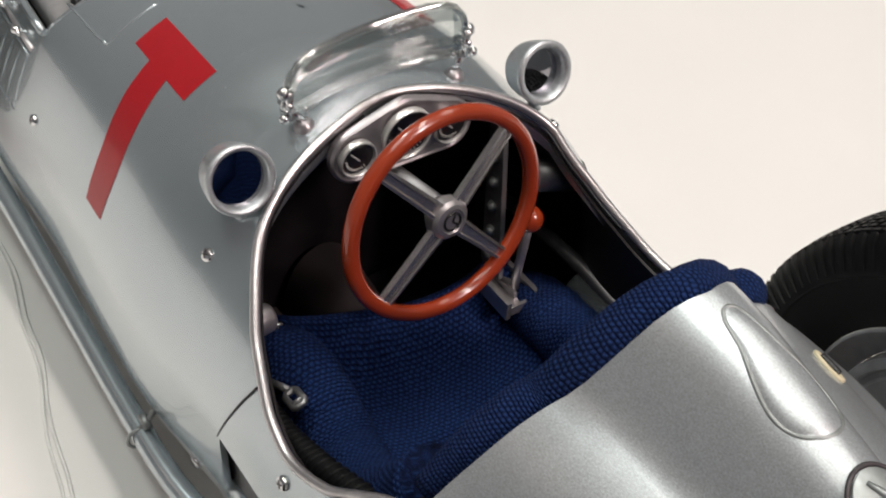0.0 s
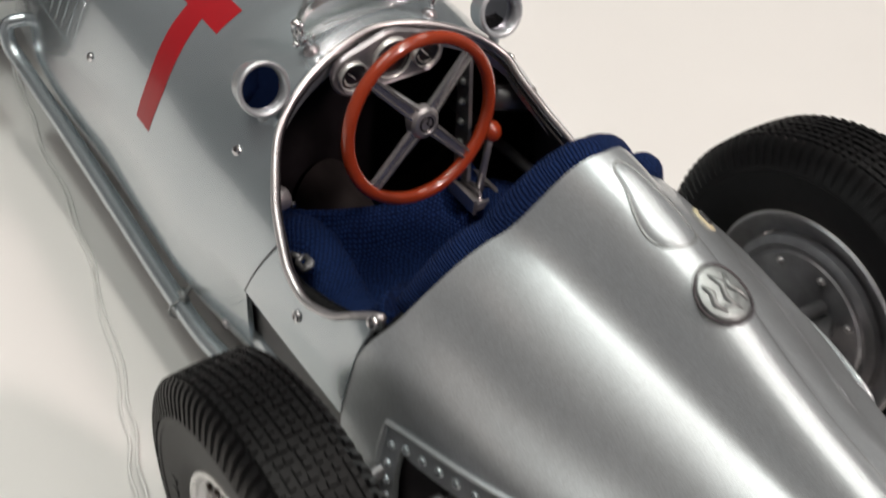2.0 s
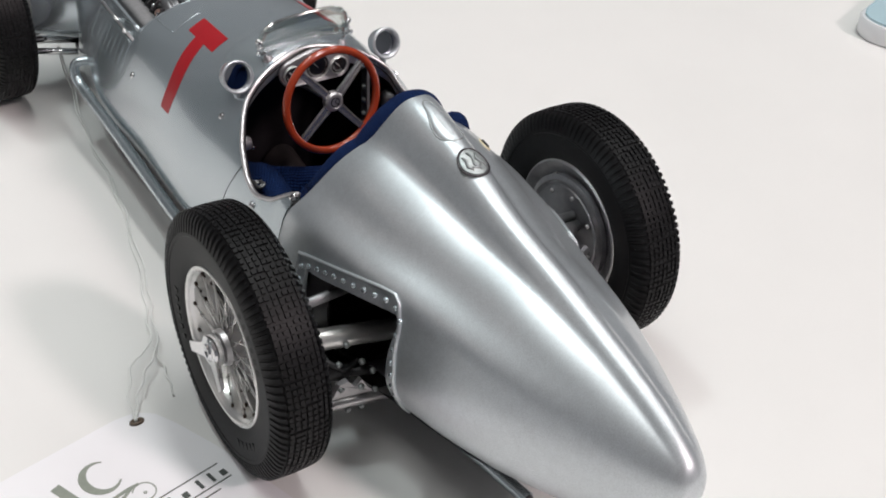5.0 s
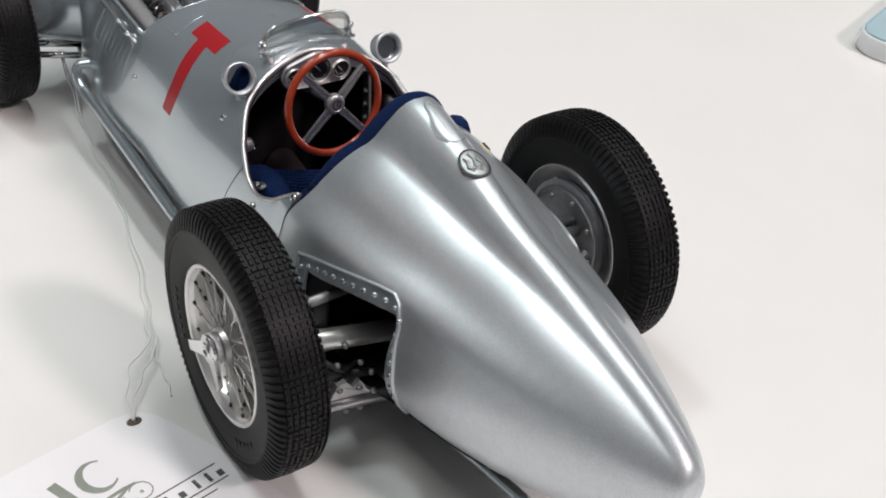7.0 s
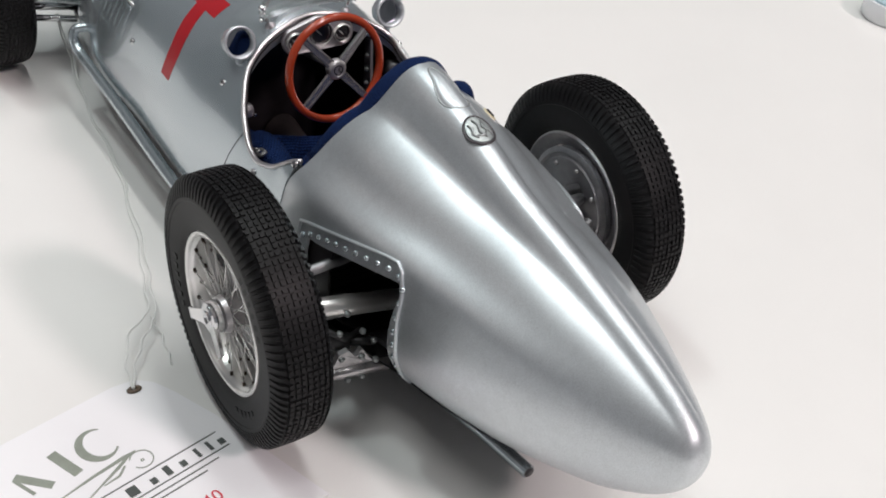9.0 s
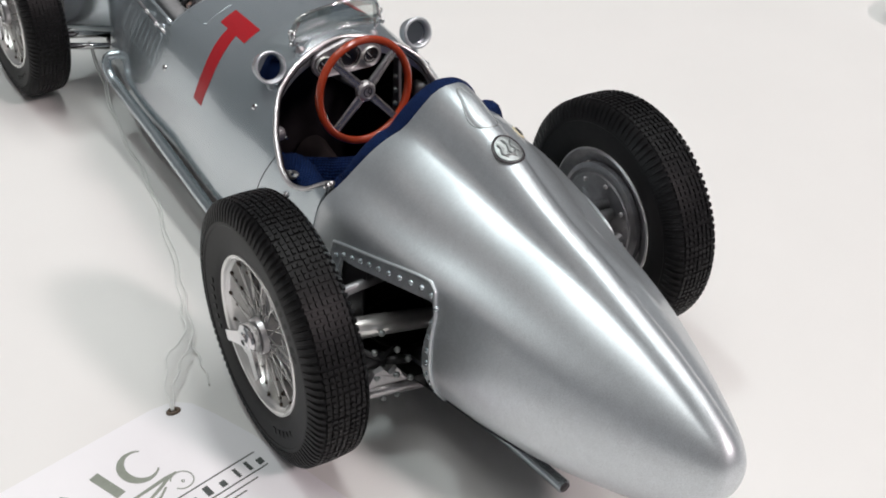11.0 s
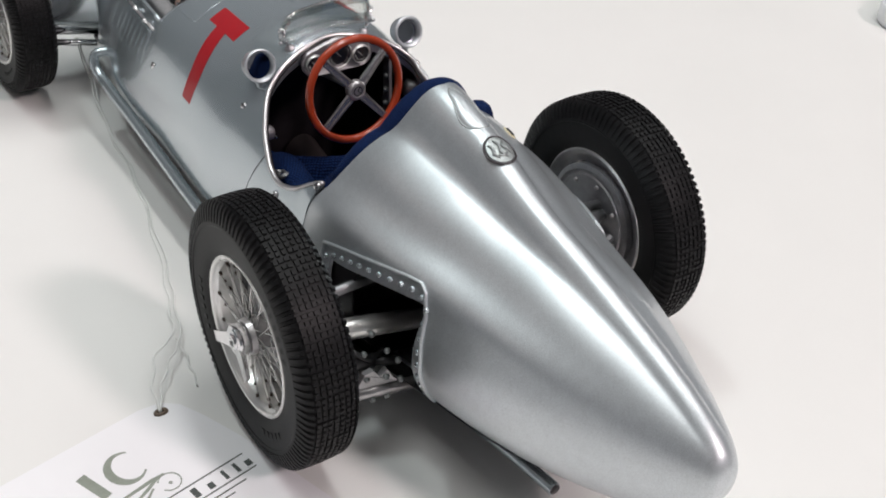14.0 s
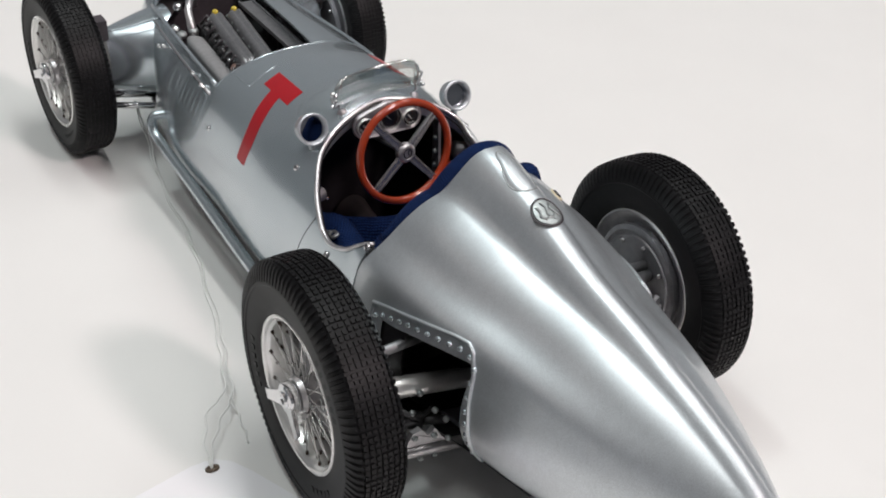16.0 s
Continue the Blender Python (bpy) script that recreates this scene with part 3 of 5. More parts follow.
ring = [(0.92 * x + 0.25, y) for y, x in DROP] + [(-0.92 * x + 0.25, y) for y, x in reversed(DROP)]
for _ in range(2):
    ring = [q for p0, p1 in zip(ring, ring[1:] + ring[:1]) for q in ((p0[0] * 0.75 + p1[0] * 0.25, p0[1] * 0.75 + p1[1] * 0.25), (p0[0] * 0.25 + p1[0] * 0.75, p0[1] * 0.25 + p1[1] * 0.75))]


def lid(u, v):
    k = u * len(ring)
    i = int(k) % len(ring)
    t = k - int(k)
    (x0, y0), (x1, y1) = ring[i], ring[(i + 1) % len(ring)]
    x, y = x0 + (x1 - x0) * t, y0 + (y1 - y0) * t
    return on_top(0.25 + (x - 0.25) * (1 - v), -1.6 + (y + 1.6) * (1 - v), -0.1 + 0.32 * (1 - (1 - v) ** 6.0))


part("filler_lid", weld(mesh("filler_lid", *grid(80, 13, lid, close_u=True), SILVER)), car)
smooth_ring = [on_top(*[(ring[i % len(ring)][c] * (1 - t) + ring[(i + 1) % len(ring)][c] * t) for c in (0, 1)], -0.13) for i in range(len(ring)) for t in (0, 0.5)]
part("lid_groove", mesh("lid_groove", *tube(smooth_ring, 0.2, 6, True), PEWTER), car, "dark shut line round the lid")


def badge_at(x, y, out=0.0):
    """A point of the badge's face, which bends less than the fairing under it."""
    p, q = Vector(on_top(0.0, y, out)), Vector(on_top(x, y, out))
    return (x, y, p.z * 0.55 + q.z * 0.45)


def disc(u, v):
    a = 2 * PI * u
    r = 2.72 * (1 - v)
    h = -1.2 if v == 0 else 0.15 + 0.2 * min(1, v * 5)
    return badge_at(r * math.cos(a), -11.0 + r * 1.1 * math.sin(a), h)


badge = part("badge", weld(mesh("badge", *grid(48, 10, disc, close_u=True), BADGE_METAL)), car, "round pewter-coloured relief badge")
part("badge_groove", mesh("badge_groove", *tube([badge_at(2.75 * math.cos(a * PI / 24), -11 + 2.95 * math.sin(a * PI / 24), 0.1) for a in range(48)], 0.2, 6, True), DARK), badge, "dark shut line round the badge")
for path in ([(-2.0, -9.4), (-1.5, -10.6), (-2.0, -11.8), (-1.2, -13.0)], [(-0.6, -8.8), (0.2, -10.2), (-0.4, -11.8), (0.6, -13.4)], [(1.4, -9.2), (0.8, -10.6), (1.8, -12.0), (2.0, -12.8)], [(-1.8, -12.2), (0.2, -12.8), (2.0, -11.0)]):
    part("relief", mesh("relief", *tube([badge_at(x * 0.85, -11 + (y + 11) * 0.85, 0.34) for x, y in path], [0.2, 0.38, 0.34, 0.15][: len(path)] if len(path) == 4 else [0.2, 0.35, 0.15], 6), PEWTER), badge)
slot = part("lid_slot", mesh("lid_slot", *tube([skin(4.1 - 0.2 * k, 0.545, 0.22) for k in range(11)], 0.36, 8), DIAL_FACE), car, "dark slot in the head fairing")
part("slot_edge", mesh("slot_edge", *tube([skin(3.1 + 1.5 * math.cos(a * PI / 12), 0.545 + 0.03 * math.sin(a * PI / 12), 0.06) for a in range(24)], 0.24, 6, True), CREAM), slot, "cream paint edge round the slot")


# ---- wheels ----
R_TYRE = 25.3
TREAD = ("AAAAefg", "AhhAjjl", "AimAnop", "AimmrsC", "AAwBBBC", "xywB12C", "xy5B62C", "7y5BBCC")


def lettering(n, r, x, a0, da):
    """Raised marks too small to read on the side wall."""
    V, F = [], []
    for k in range(n):
        a = a0 + da * k
        q = box(x - 0.12, x + 0.12, -0.45, 0.45, -0.9, 0.9)
        m = Matrix.Rotation(a, 3, "X")
        k0 = len(V)
        V += [tuple(m @ (Vector(v) + Vector((0, 0, r)))) for v in q[0]]
        F += [tuple(i + k0 for i in f) for f in q[1]]
    return V, F


def tyre_mesh(radius):
    base = [(-4.3, 15.0), (-4.6, 15.5), (-4.95, 17.2), (-5.2, 19.4), (-5.3, 20.7), (-5.45, 20.9), (-5.45, 21.4), (-5.2, 22.4), (-4.55, 23.9), (-3.6, 24.78), (-1.8, 24.93), (0, 24.96),
            (1.8, 24.93), (3.6, 24.78), (4.55, 23.9), (5.2, 22.4), (5.45, 21.4), (5.45, 20.9), (5.3, 20.7), (5.2, 19.4), (4.95, 17.2), (4.6, 15.5), (4.3, 15.0)]
    V, F = lathe(base, 128)
    V, F = list(V), list(F)

    def cell(x0, x1, a0, a1, h0, h1):
        k = len(V)
        for r, g in ((24.5, 0.0), (h1, 0.1)):
            for x, a in ((x0 + g, a0 + g / 25), (x1 - g, a0 + g / 25), (x1 - g, a1 - g / 25), (x0 + g, a1 - g / 25)):
                rr = r if g == 0 else r - 0.012 * x * x
                V.append((x, rr * math.cos(a), rr * math.sin(a)))
        F.append((k + 4, k + 5, k + 6, k + 7))
        for i in range(4):
            F.append((k + i, k + (i + 1) % 4, k + 4 + (i + 1) % 4, k + 4 + i))
    rows, w, gap = 128, 7.6 / 7, 0.16
    step = 2 * PI / rows
    for r in range(rows):
        for c in range(7):
            me_, up = TREAD[r % 8][c], TREAD[(r + 1) % 8][c]
            dn = TREAD[(r - 1) % 8][c]
            lf = TREAD[r % 8][c - 1] if c else ""
            rt = TREAD[r % 8][c + 1] if c < 6 else ""
            x0, x1 = -3.8 + w * c, -3.8 + w * (c + 1)
            big = me_ in "AB"
            g = gap
            a0 = r * step + (0 if dn == me_ else 0.19 / 25)
            a1 = (r + 1) * step - (0 if up == me_ else 0.19 / 25)
            cell(x0 + (0 if lf == me_ else g), x1 - (0 if rt == me_ else g), a0, a1, 0, R_TYRE + (0.02 if big else 0.0))
    ribs = 104
    prof = [(3.95, 24.9), (4.4, 24.35), (4.85, 23.5), (5.15, 22.5), (5.36, 21.5)]
    for s in (-1, 1):
        for r in range(ribs):
            a = 2 * PI * (r + 0.5 * (s > 0)) / ribs
            k = len(V)
            for x, rad in prof:
                for da, dr in ((-0.0205, -0.15), (-0.0135, 0.22), (0.0135, 0.22), (0.0205, -0.15)):
                    q = rad + dr * (1.0 if x < 5.1 else 0.2)
                    xx = x + (0.2 if dr > 0 else -0.1) * (x > 4.2)
                    V.append((s * xx, q * math.cos(a + da), q * math.sin(a + da)))
            for i in range(len(prof) - 1):
                for j in range(3):
                    F.append((k + 4 * i + j, k + 4 * i + j + 1, k + 4 * i + 5 + j, k + 4 * i + 4 + j))
    marks = join(lettering(6, 18.6, -5.06, 0.6, 0.11), lettering(5, 18.6, -5.06, 2.3, 0.11), lettering(6, 18.6, -5.06, 4.2, 0.11))
    V, F = join((V, F), marks)
    k = (radius - 15.0) / (R_TYRE - 15.0)
    out = []
    for x, y, z in V:
        r = math.hypot(y, z)
        s = (15.0 + (r - 15.0) * k) / r
        out.append((x * (0.94 + 0.06 * k), y * s, z * s))
    return mesh("tyre", out, F, RUBBER, True, 30)


def wheel(radius):
    """A wire wheel with its outer face towards -x."""
    w = new("wheel")
    w.empty_display_size = 0.01
    tagged(w, "wire-spoked wheel with a black patterned tyre")
    part("tyre", tyre_mesh(radius), w, "black rubber tyre with blocked tread")
    rim = [(-4.2, 15.15), (-4.62, 15.2), (-4.75, 14.9), (-4.62, 14.5), (-4.25, 14.3), (-3.9, 14.2), (-3.7, 13.8), (-3.2, 13.65), (-1.2, 13.2), (0.0, 12.9), (1.2, 13.2), (3.4, 13.6), (3.7, 14.25), (4.2, 14.3), (4.55, 14.6), (4.5, 15.1), (4.2, 15.15)]
    part("rim", mesh("rim", *lathe(rim, 80), RIM_METAL), w, "polished metal rim")
    hub = [(-6.4, 0.001), (-6.4, 1.4), (-6.2, 2.3), (-5.4, 2.6), (-4.8, 2.7), (-4.6, 3.3), (-3.6, 3.5), (-3.2, 3.1), (-1.0, 2.9), (2.0, 4.0), (2.6, 5.2), (2.9, 5.2), (2.9, 0.001)]
    part("hub", mesh("hub", *lathe(hub, 40), STEEL, True, 35), w)
    ears = []
    for turn_by in (-0.46, -2.55):
        d = Vector((0, math.cos(turn_by), math.sin(turn_by)))
        n = Vector((0, -d.z, d.y))
        sec = [(1.2, 1.7, 0.6), (3.0, 1.35, 0.5), (5.0, 1.1, 0.45), (6.6, 1.05, 0.4), (7.4, 1.0, 0.35)]
        V = []
        for r, hw, ht in sec:
            c = d * r + Vector((-6.0 - 0.16 * r, 0, 0))
            for u, v in ((1, 1), (-1, 1), (-1, -1), (1, -1)):
                V.append(tuple(c + n * hw * u + Vector((ht * v, 0, 0))))
        F = [(4 * i + j, 4 * i + (j + 1) % 4, 4 * i + 4 + (j + 1) % 4, 4 * i + 4 + j) for i in range(len(sec) - 1) for j in range(4)]
        F += [(3, 2, 1, 0), (16, 17, 18, 19)]
        ears.append((V, F))
    part("knock_off_nut", mesh("knock_off_nut", *join(*ears, lathe([(-6.9, 0.001), (-6.9, 0.7), (-7.25, 0.9), (-7.25, 1.5), (-6.95, 1.7), (-6.95, 2.5), (-6.7, 2.9), (-6.0, 3.05), (-5.0, 3.05)], 28)), CHROME, True, 30), w, "two-eared chrome wheel nut")
    for k in range(10):
        a = 2 * PI * k / 10
        part("hub_bolt", HUB_BOLT, w).location = (-3.7 * MM, 3.0 * math.cos(a) * MM, 3.0 * math.sin(a) * MM)
    # spokes in two crossing rows
    for row, (hx, hr, rx, rr, n, lean) in enumerate(((-3.5, 3.1, -2.9, 13.65, 30, 0.36), (-1.2, 3.2, -1.0, 13.2, 20, 0.75), (1.6, 3.8, 1.2, 13.2, 30, 0.62))):
        p = {}
        for sg in (1, -1):
            a = lean * sg
            p[sg] = spoke_mesh((hx, hr * math.cos(a), hr * math.sin(a)), (rx + 0.5 * sg, rr, 0))
        for k in range(n):
            ob = part("spoke", p[1 if k % 2 else -1], w)
            ob.rotation_euler = (2 * PI * k / n + 0.06 * row, 0, 0)
    # brake drum and back plate on the inner side
    drum = [(1.2, 3.9), (1.0, 10.0), (1.2, 10.4), (1.4, 11.6), (2.6, 11.9), (2.9, 11.3), (3.2, 11.3), (3.5, 11.9), (4.6, 11.9), (4.9, 11.2), (5.0, 10.8), (4.6, 10.4), (4.6, 9.9), (4.9, 9.6), (5.1, 5.0), (5.6, 4.2), (6.0, 0.001)]
    part("brake_drum", mesh("brake_drum", *lathe(drum, 64), DRUM, True, 30), w, "dull grey brake drum")
    part("inner_flange", mesh("inner_flange", *lathe([(4.52, 15.0), (4.7, 14.7), (4.5, 14.2), (3.9, 13.4), (3.5, 12.6), (3.3, 12.1), (3.0, 12.0)], 64), DRUM, True, 40), w, "dull grey inner rim flange")
    for k in range(8):
        a = 2 * PI * k / 8 + 0.2
        part("drum_bolt", DRUM_BOLT, w).location = (5.0 * MM, 8.6 * math.cos(a) * MM, 8.6 * math.sin(a) * MM)
    for k in range(5):
        z = -1.6 + 1.4 * k
        part("drum_slot", DRUM_SLOT, w).location = (5.02 * MM, -6.6 * MM, z * MM)
    return w


def spoke_mesh(p, q):
    p, q = Vector(p), Vector(q)
    d = (q - p).normalized()
    me = mesh("spoke", *tube([p, q], 0.115, 5), RIM_METAL)
    me.materials.append(NIPPLE)
    vs, fs = tube([q - d * 0.62, q + d * 0.1], [0.3, 0.34], 7)
    bm = bmesh.new()
    bm.from_mesh(me)
    vv = [bm.verts.new([c * MM for c in v]) for v in vs]
    for f in fs:
        bm.faces.new([vv[i] for i in f]).material_index = 1
    bm.to_mesh(me)
    bm.free()
    return me


HUB_BOLT = mesh("hub_bolt", *lathe([(0, 0.36), (-0.35, 0.32), (-0.45, 0.001)], 8), NIPPLE)
DRUM_BOLT = mesh("drum_bolt", *lathe([(0, 0.5), (0.4, 0.5), (0.55, 0.3), (0.6, 0.001)], 8), STEEL)
DRUM_SLOT = mesh("drum_slot", *box(-0.1, 0.08, -1.4, 1.4, -0.22, 0.22), DARK, False)
HUB_Z = 26.3
for x, y, turn, spin, radius in ((-39.25, 0, 0, 0, R_TYRE), (-41.7, 150.5, 3.5, 4, 23.0)):
    one = wheel(radius)
    one.parent = car
    one.matrix_local = pose(x * MM, y * MM, HUB_Z * MM, 0, 0, turn) @ pose(0, 0, 0, spin, 0, 0)
    copy_thing(one, pose((-x - (3.1 if y > 100 else 0.6)) * MM, y * MM, HUB_Z * MM, 0, 0, 180 + turn) @ pose(0, 0, 0, 25 + spin, 0, 0))

# ---- rear axle and its gear, seen through the openings ----
def rod(a, b, r, n=12):
    return tube([a, b], r, n)


for s in (1, -1):
    part("axle_tube", mesh("axle_tube", *rod((s * 34, -3.5, 25.2), (s * 5, -6.5, 21.2), 2.1, 18), RIM_METAL), car, "polished rear axle tube")
    if s > 0:
        part("torque_arm", mesh("torque_arm", *tube([(s * 20, -10.5, 33.5), (s * 27, -7.0, 32.0), (s * 33.2, -4.0, 30.0)], [1.9, 1.7, 1.2], 12), DULL), car)
        part("arm_clamp", mesh("arm_clamp", *join(rod((s * 31.5, -5.5, 24.4), (s * 34, -4.5, 24.8), 1.9, 10), rod((s * 30.5, -8.4, 25.6), (s * 33.5, -7.4, 26.2), 1.1, 8), rod((s * 30.0, -10.0, 22.6), (s * 33.5, -8.6, 23.4), 1.0, 8)), STEEL, True, 35), car)
    part("radius_rod", mesh("radius_rod", *rod((s * 33, -3, 32.0), (s * 9, 0, 31.0), 1.0), DULL), car)
    part("damper_arm", mesh("damper_arm", *rod((s * 30, 6, 29.0), (s * 12, 9, 27.0), 0.9), DULL), car)
    part("lower_arm", mesh("lower_arm", *rod((s * 31, -9.0, 12.6), (s * 16.5, -13.5, 14.2), 1.2, 12), STEEL), car)
    lug = [(s * 27.0, -9.9, 14.2), (s * 25.6, -10.3, 17.6), (s * 24.0, -10.6, 18.4), (s * 22.6, -10.9, 16.6), (s * 21.4, -11.2, 18.2), (s * 20.2, -11.6, 16.0), (s * 19.0, -12.0, 14.8)]
    V = [(x, y + d, z) for d in (-0.6, 0.6) for x, y, z in lug]
    F = [tuple(range(7)), tuple(range(13, 6, -1))] + [(i, (i + 1) % 7, 7 + (i + 1) % 7, 7 + i) for i in range(7)]
    part("arm_bracket", mesh("arm_bracket", V, F, STEEL, False), car)
    for q in ((25.2, -10.9, 16.6), (21.6, -11.9, 16.6), (24.4, -12.0, 12.2), (21.8, -12.6, 12.6), (19.2, -13.0, 15.8)):
        part("arm_bolt", ARM_BOLT, car).location = (s * q[0] * MM, q[1] * MM, q[2] * MM)
    part("brake_cylinder", mesh("brake_cylinder", *join(rod((s * 27, 2, 18), (s * 17, 3, 17), 2.6, 14), rod((s * 23, -2, 21), (s * 19, -4, 24), 1.1, 10)), DARK_METAL), car)
    part("spring_leaf", mesh("spring_leaf", *join(*[box(s * 30 if s < 0 else 12, s * 12 if s < 0 else 30, 8 + 0.2 * k, 12 - 0.2 * k, 20 + k * 0.9, 20.7 + k * 0.9) for k in range(4)]), DARK_METAL, False), car)
    part("brake_hose", mesh("brake_hose", *tube([(s * 29, -4, 20), (s * 26.5, -8, 21.5), (s * 23.5, -9, 19), (s * 20, -8, 19.5)], 0.6, 8), DARK_METAL), car)
    part("hydraulic_cylinder", mesh("hydraulic_cylinder", *join(rod((s * 28, -6.5, 18.6), (s * 22.5, -8.5, 18.0), 1.7, 12), rod((s * 22.5, -8.5, 18.0), (s * 18, -10, 17.6), 0.9, 10)), DARK_METAL), car)
    for q in ((28.0, -6.0, 22.4), (24.5, -8.6, 20.6), (20.2, -9.6, 20.4), (26.8, -8.2, 16.2), (18.6, -11.0, 18.6), (22.4, -7.6, 23.8)):
        part("gear_bolt", ARM_BOLT, car).location = (s * q[0] * MM, q[1] * MM, q[2] * MM)
    # frame rail and body support below the side plates
    rail = [(s * 21.5, 40, 24), (s * 22.0, 28, 25), (s * 21.0, 16, 26), (s * 19.0, 11, 26)]
    part("frame_rail", mesh("frame_rail", *tube(rail, 2.3, 14), GLOSS), car)
    part("sill", mesh("sill", *tube([(s * 24.0, 43, 20.5), (s * 23.8, 30, 20.0), (s * 22.5, 14, 19.5)], 1.8, 12), GLOSS), car)
diff = part("differential", mesh("differential", *lathe([(-9, 0.001), (-9, 4), (-7, 6), (-3, 8.0), (3, 8.0), (7, 6), (9, 4), (9, 0.001)], 28), DARK_METAL), car)
diff.location = (0, -4 * MM, 24 * MM)
part("rear_bulkhead", mesh("rear_bulkhead", *box(-14, 14, -19, -18, 14, 44), DARK, False), car)
part("seat_bulkhead", mesh("seat_bulkhead", *box(-15, 15, 12, 13, 12, 40), DARK, False), car)
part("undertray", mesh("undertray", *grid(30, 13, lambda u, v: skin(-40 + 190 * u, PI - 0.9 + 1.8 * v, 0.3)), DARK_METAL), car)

# ---- front suspension ----
for s in (1, -1):
    def fairing(u, v, s=s, inset=1.0):
        k = u * 0.9
        hy, cy, cz = 12.6 * (1 - 0.72 * k ** 1.7) * inset, 148 + 2.0 * k, 29.0 - 2.0 * k
        a = 2 * PI * v
        hz = (11.4 * (1 - 0.28 * k) if math.sin(a) > 0 else 14.0 * (1 - 0.45 * k)) * inset
        p, q = math.cos(a), math.sin(a)
        return (s * (14 + 19.5 * k), cy + hy * p, cz + hz * q)
    part("front_axle_fairing", weld(mesh("front_axle_fairing", *grid(26, 40, fairing, close_v=True), GLOSS)), car, "silver fairing over the front suspension arm")
    # black sheet across the fairing's open end, standing in for the shade inside
    part("fairing_end_shade", mesh("fairing_end_shade", [fairing(0.97, q / 40, s, 0.985) for q in range(40)], [tuple(range(40))], DARK), car)
    part("king_pin", mesh("king_pin", *join(rod((s * 34, 150, 14), (s * 34, 150, 39), 1.5, 12), box(*((-35.5, -30.8) if s < 0 else (30.8, 35.5)), 146.5, 151.5, 34, 39.5), rod((s * 29, 150, 20), (s * 36, 150, 20), 2.2, 12)), DARK, True, 30), car)
    part("steering_arm", mesh("steering_arm", *rod((s * 34, 147, 15), (s * 22, 141, 15), 0.9), CHROME), car)
    part("track_rod", mesh("track_rod", *rod((s * 33, 152, 16), (s * 18, 150, 14), 1.2), CHROME), car)
    part("bead_seam", mesh("bead_seam", *tube([(s * x, 141 + 0.32 * (x - 18), 40.2 - 0.25 * (x - 18)) for x in range(18, 32)], 0.3, 6), GLOSS), car)

# ---- exhaust ----
pipe = [(-21.0, 118.0, 24.2), (-26.6, 119.2, 23.4), (-28.8, 120.0, 23.2), (-29.7, 119.8, 21.4), (-29.6, 118.6, 19.2), (-29.2, 116.0, 17.9), (-29.0, 108.0, 17.0), (-28.7, 96, 16.2), (-28.6, 76, 14.8), (-28.6, 60, 13.7), (-28.4, 46, 13.4), (-26.0, 34, 13.2), (-20.8, 20, 11.5), (-15.5, 4, 9.0),
        (-10, -14, 7.4), (-6.4, -28, 6.4), (-4.0, -42, 5.6)]
dense = []
for p0, p1 in zip(pipe, pipe[1:]):
    dense += [Vector(p0).lerp(Vector(p1), k / 4) for k in range(4)]
dense.append(Vector(pipe[-1]))
for _ in range(2):
    dense = [dense[0]] + [(dense[i - 1] + dense[i] * 2 + dense[i + 1]) / 4 for i in range(1, len(dense) - 1)] + [dense[-1]]
exhaust = part("exhaust_pipe", mesh("exhaust_pipe", *tube(dense, [min(1.36, 1.1 + 0.015 * k) for k in range(len(dense))], 16), GLOSS, True, 40), car, "long silver exhaust pipe")
part("pipe_mouth", mesh("pipe_mouth", *lathe([(0.0, 1.05), (-0.15, 1.05), (-0.15, 0.001)], 16, "y"), DARK), exhaust).location = (-4.0 * MM, -42.1 * MM, 5.6 * MM)
clip = join(tube([(-28.9 + 1.5 * math.cos(a * PI / 8), 54, 13.3 + 1.5 * math.sin(a * PI / 8)) for a in range(16)], 0.22, 6, True), rod((-28.6, 54, 14.7), (-25.4, 54.5, 17.6), 0.35, 8), rod((-28.0, 53.3, 15.0), (-28.0, 55.0, 15.7), 0.55, 8))
part("pipe_clip", mesh("pipe_clip", *clip, PEWTER), exhaust, "small metal pipe clip")

# ---- cockpit ----
liner_y = spread((-2.0, 14.0, 33.4, 49.5, 66.0), (6, 10, 16, 6))


def liner(i, j, out):
    y = liner_y[i]
    if y < 14:
        t = 0.0
    elif y < 33.4:
        t = lerp_table([(q[0], -q[1]) for q in side_edge], y)[0] + 0.02
    else:
        t = lerp_table(RIM, y)[0] + 0.02
    ring = spread((min(t, 3.0), PI), (20,))
    a = -ring[20 - j] if j <= 20 else ring[j - 21]
    return skin(y, a, -1.1 + out)


vs, fs = shell(len(liner_y), 42, liner, lambda i, j: j != 20, 0.3)
part("cockpit_liner", weld(mesh("cockpit_liner", vs, fs, INSIDE)), car, "dark inside of the cockpit")
part("bulkhead", mesh("bulkhead", *grid(14, 40, lambda u, v: tuple(Vector((0, 65, 28)).lerp(Vector(skin(65, -PI + 2 * PI * v, -1.6)), u)), close_v=True), INSIDE), car)
part("cockpit_floor", mesh("cockpit_floor", *box(-21, 21, -2, 64, 11.5, 12.5), INSIDE, False), car)
part("transmission_tunnel", mesh("transmission_tunnel", *grid(12, 16, lambda u, v: (5.5 * math.cos(PI * v), 26 + 38 * u, 12.5 + (5.5 + 3.5 * max(0, u - 0.72) / 0.28) * math.sin(PI * v))), DULL_BROWN), car, "dull brown transmission cover")
part("foot_panel", mesh("foot_panel", *join(box(-20, -7, 50, 63, 14, 15), box(-19.5, -18.8, 40, 62, 13, 24)), DULL_BROWN, False), car)

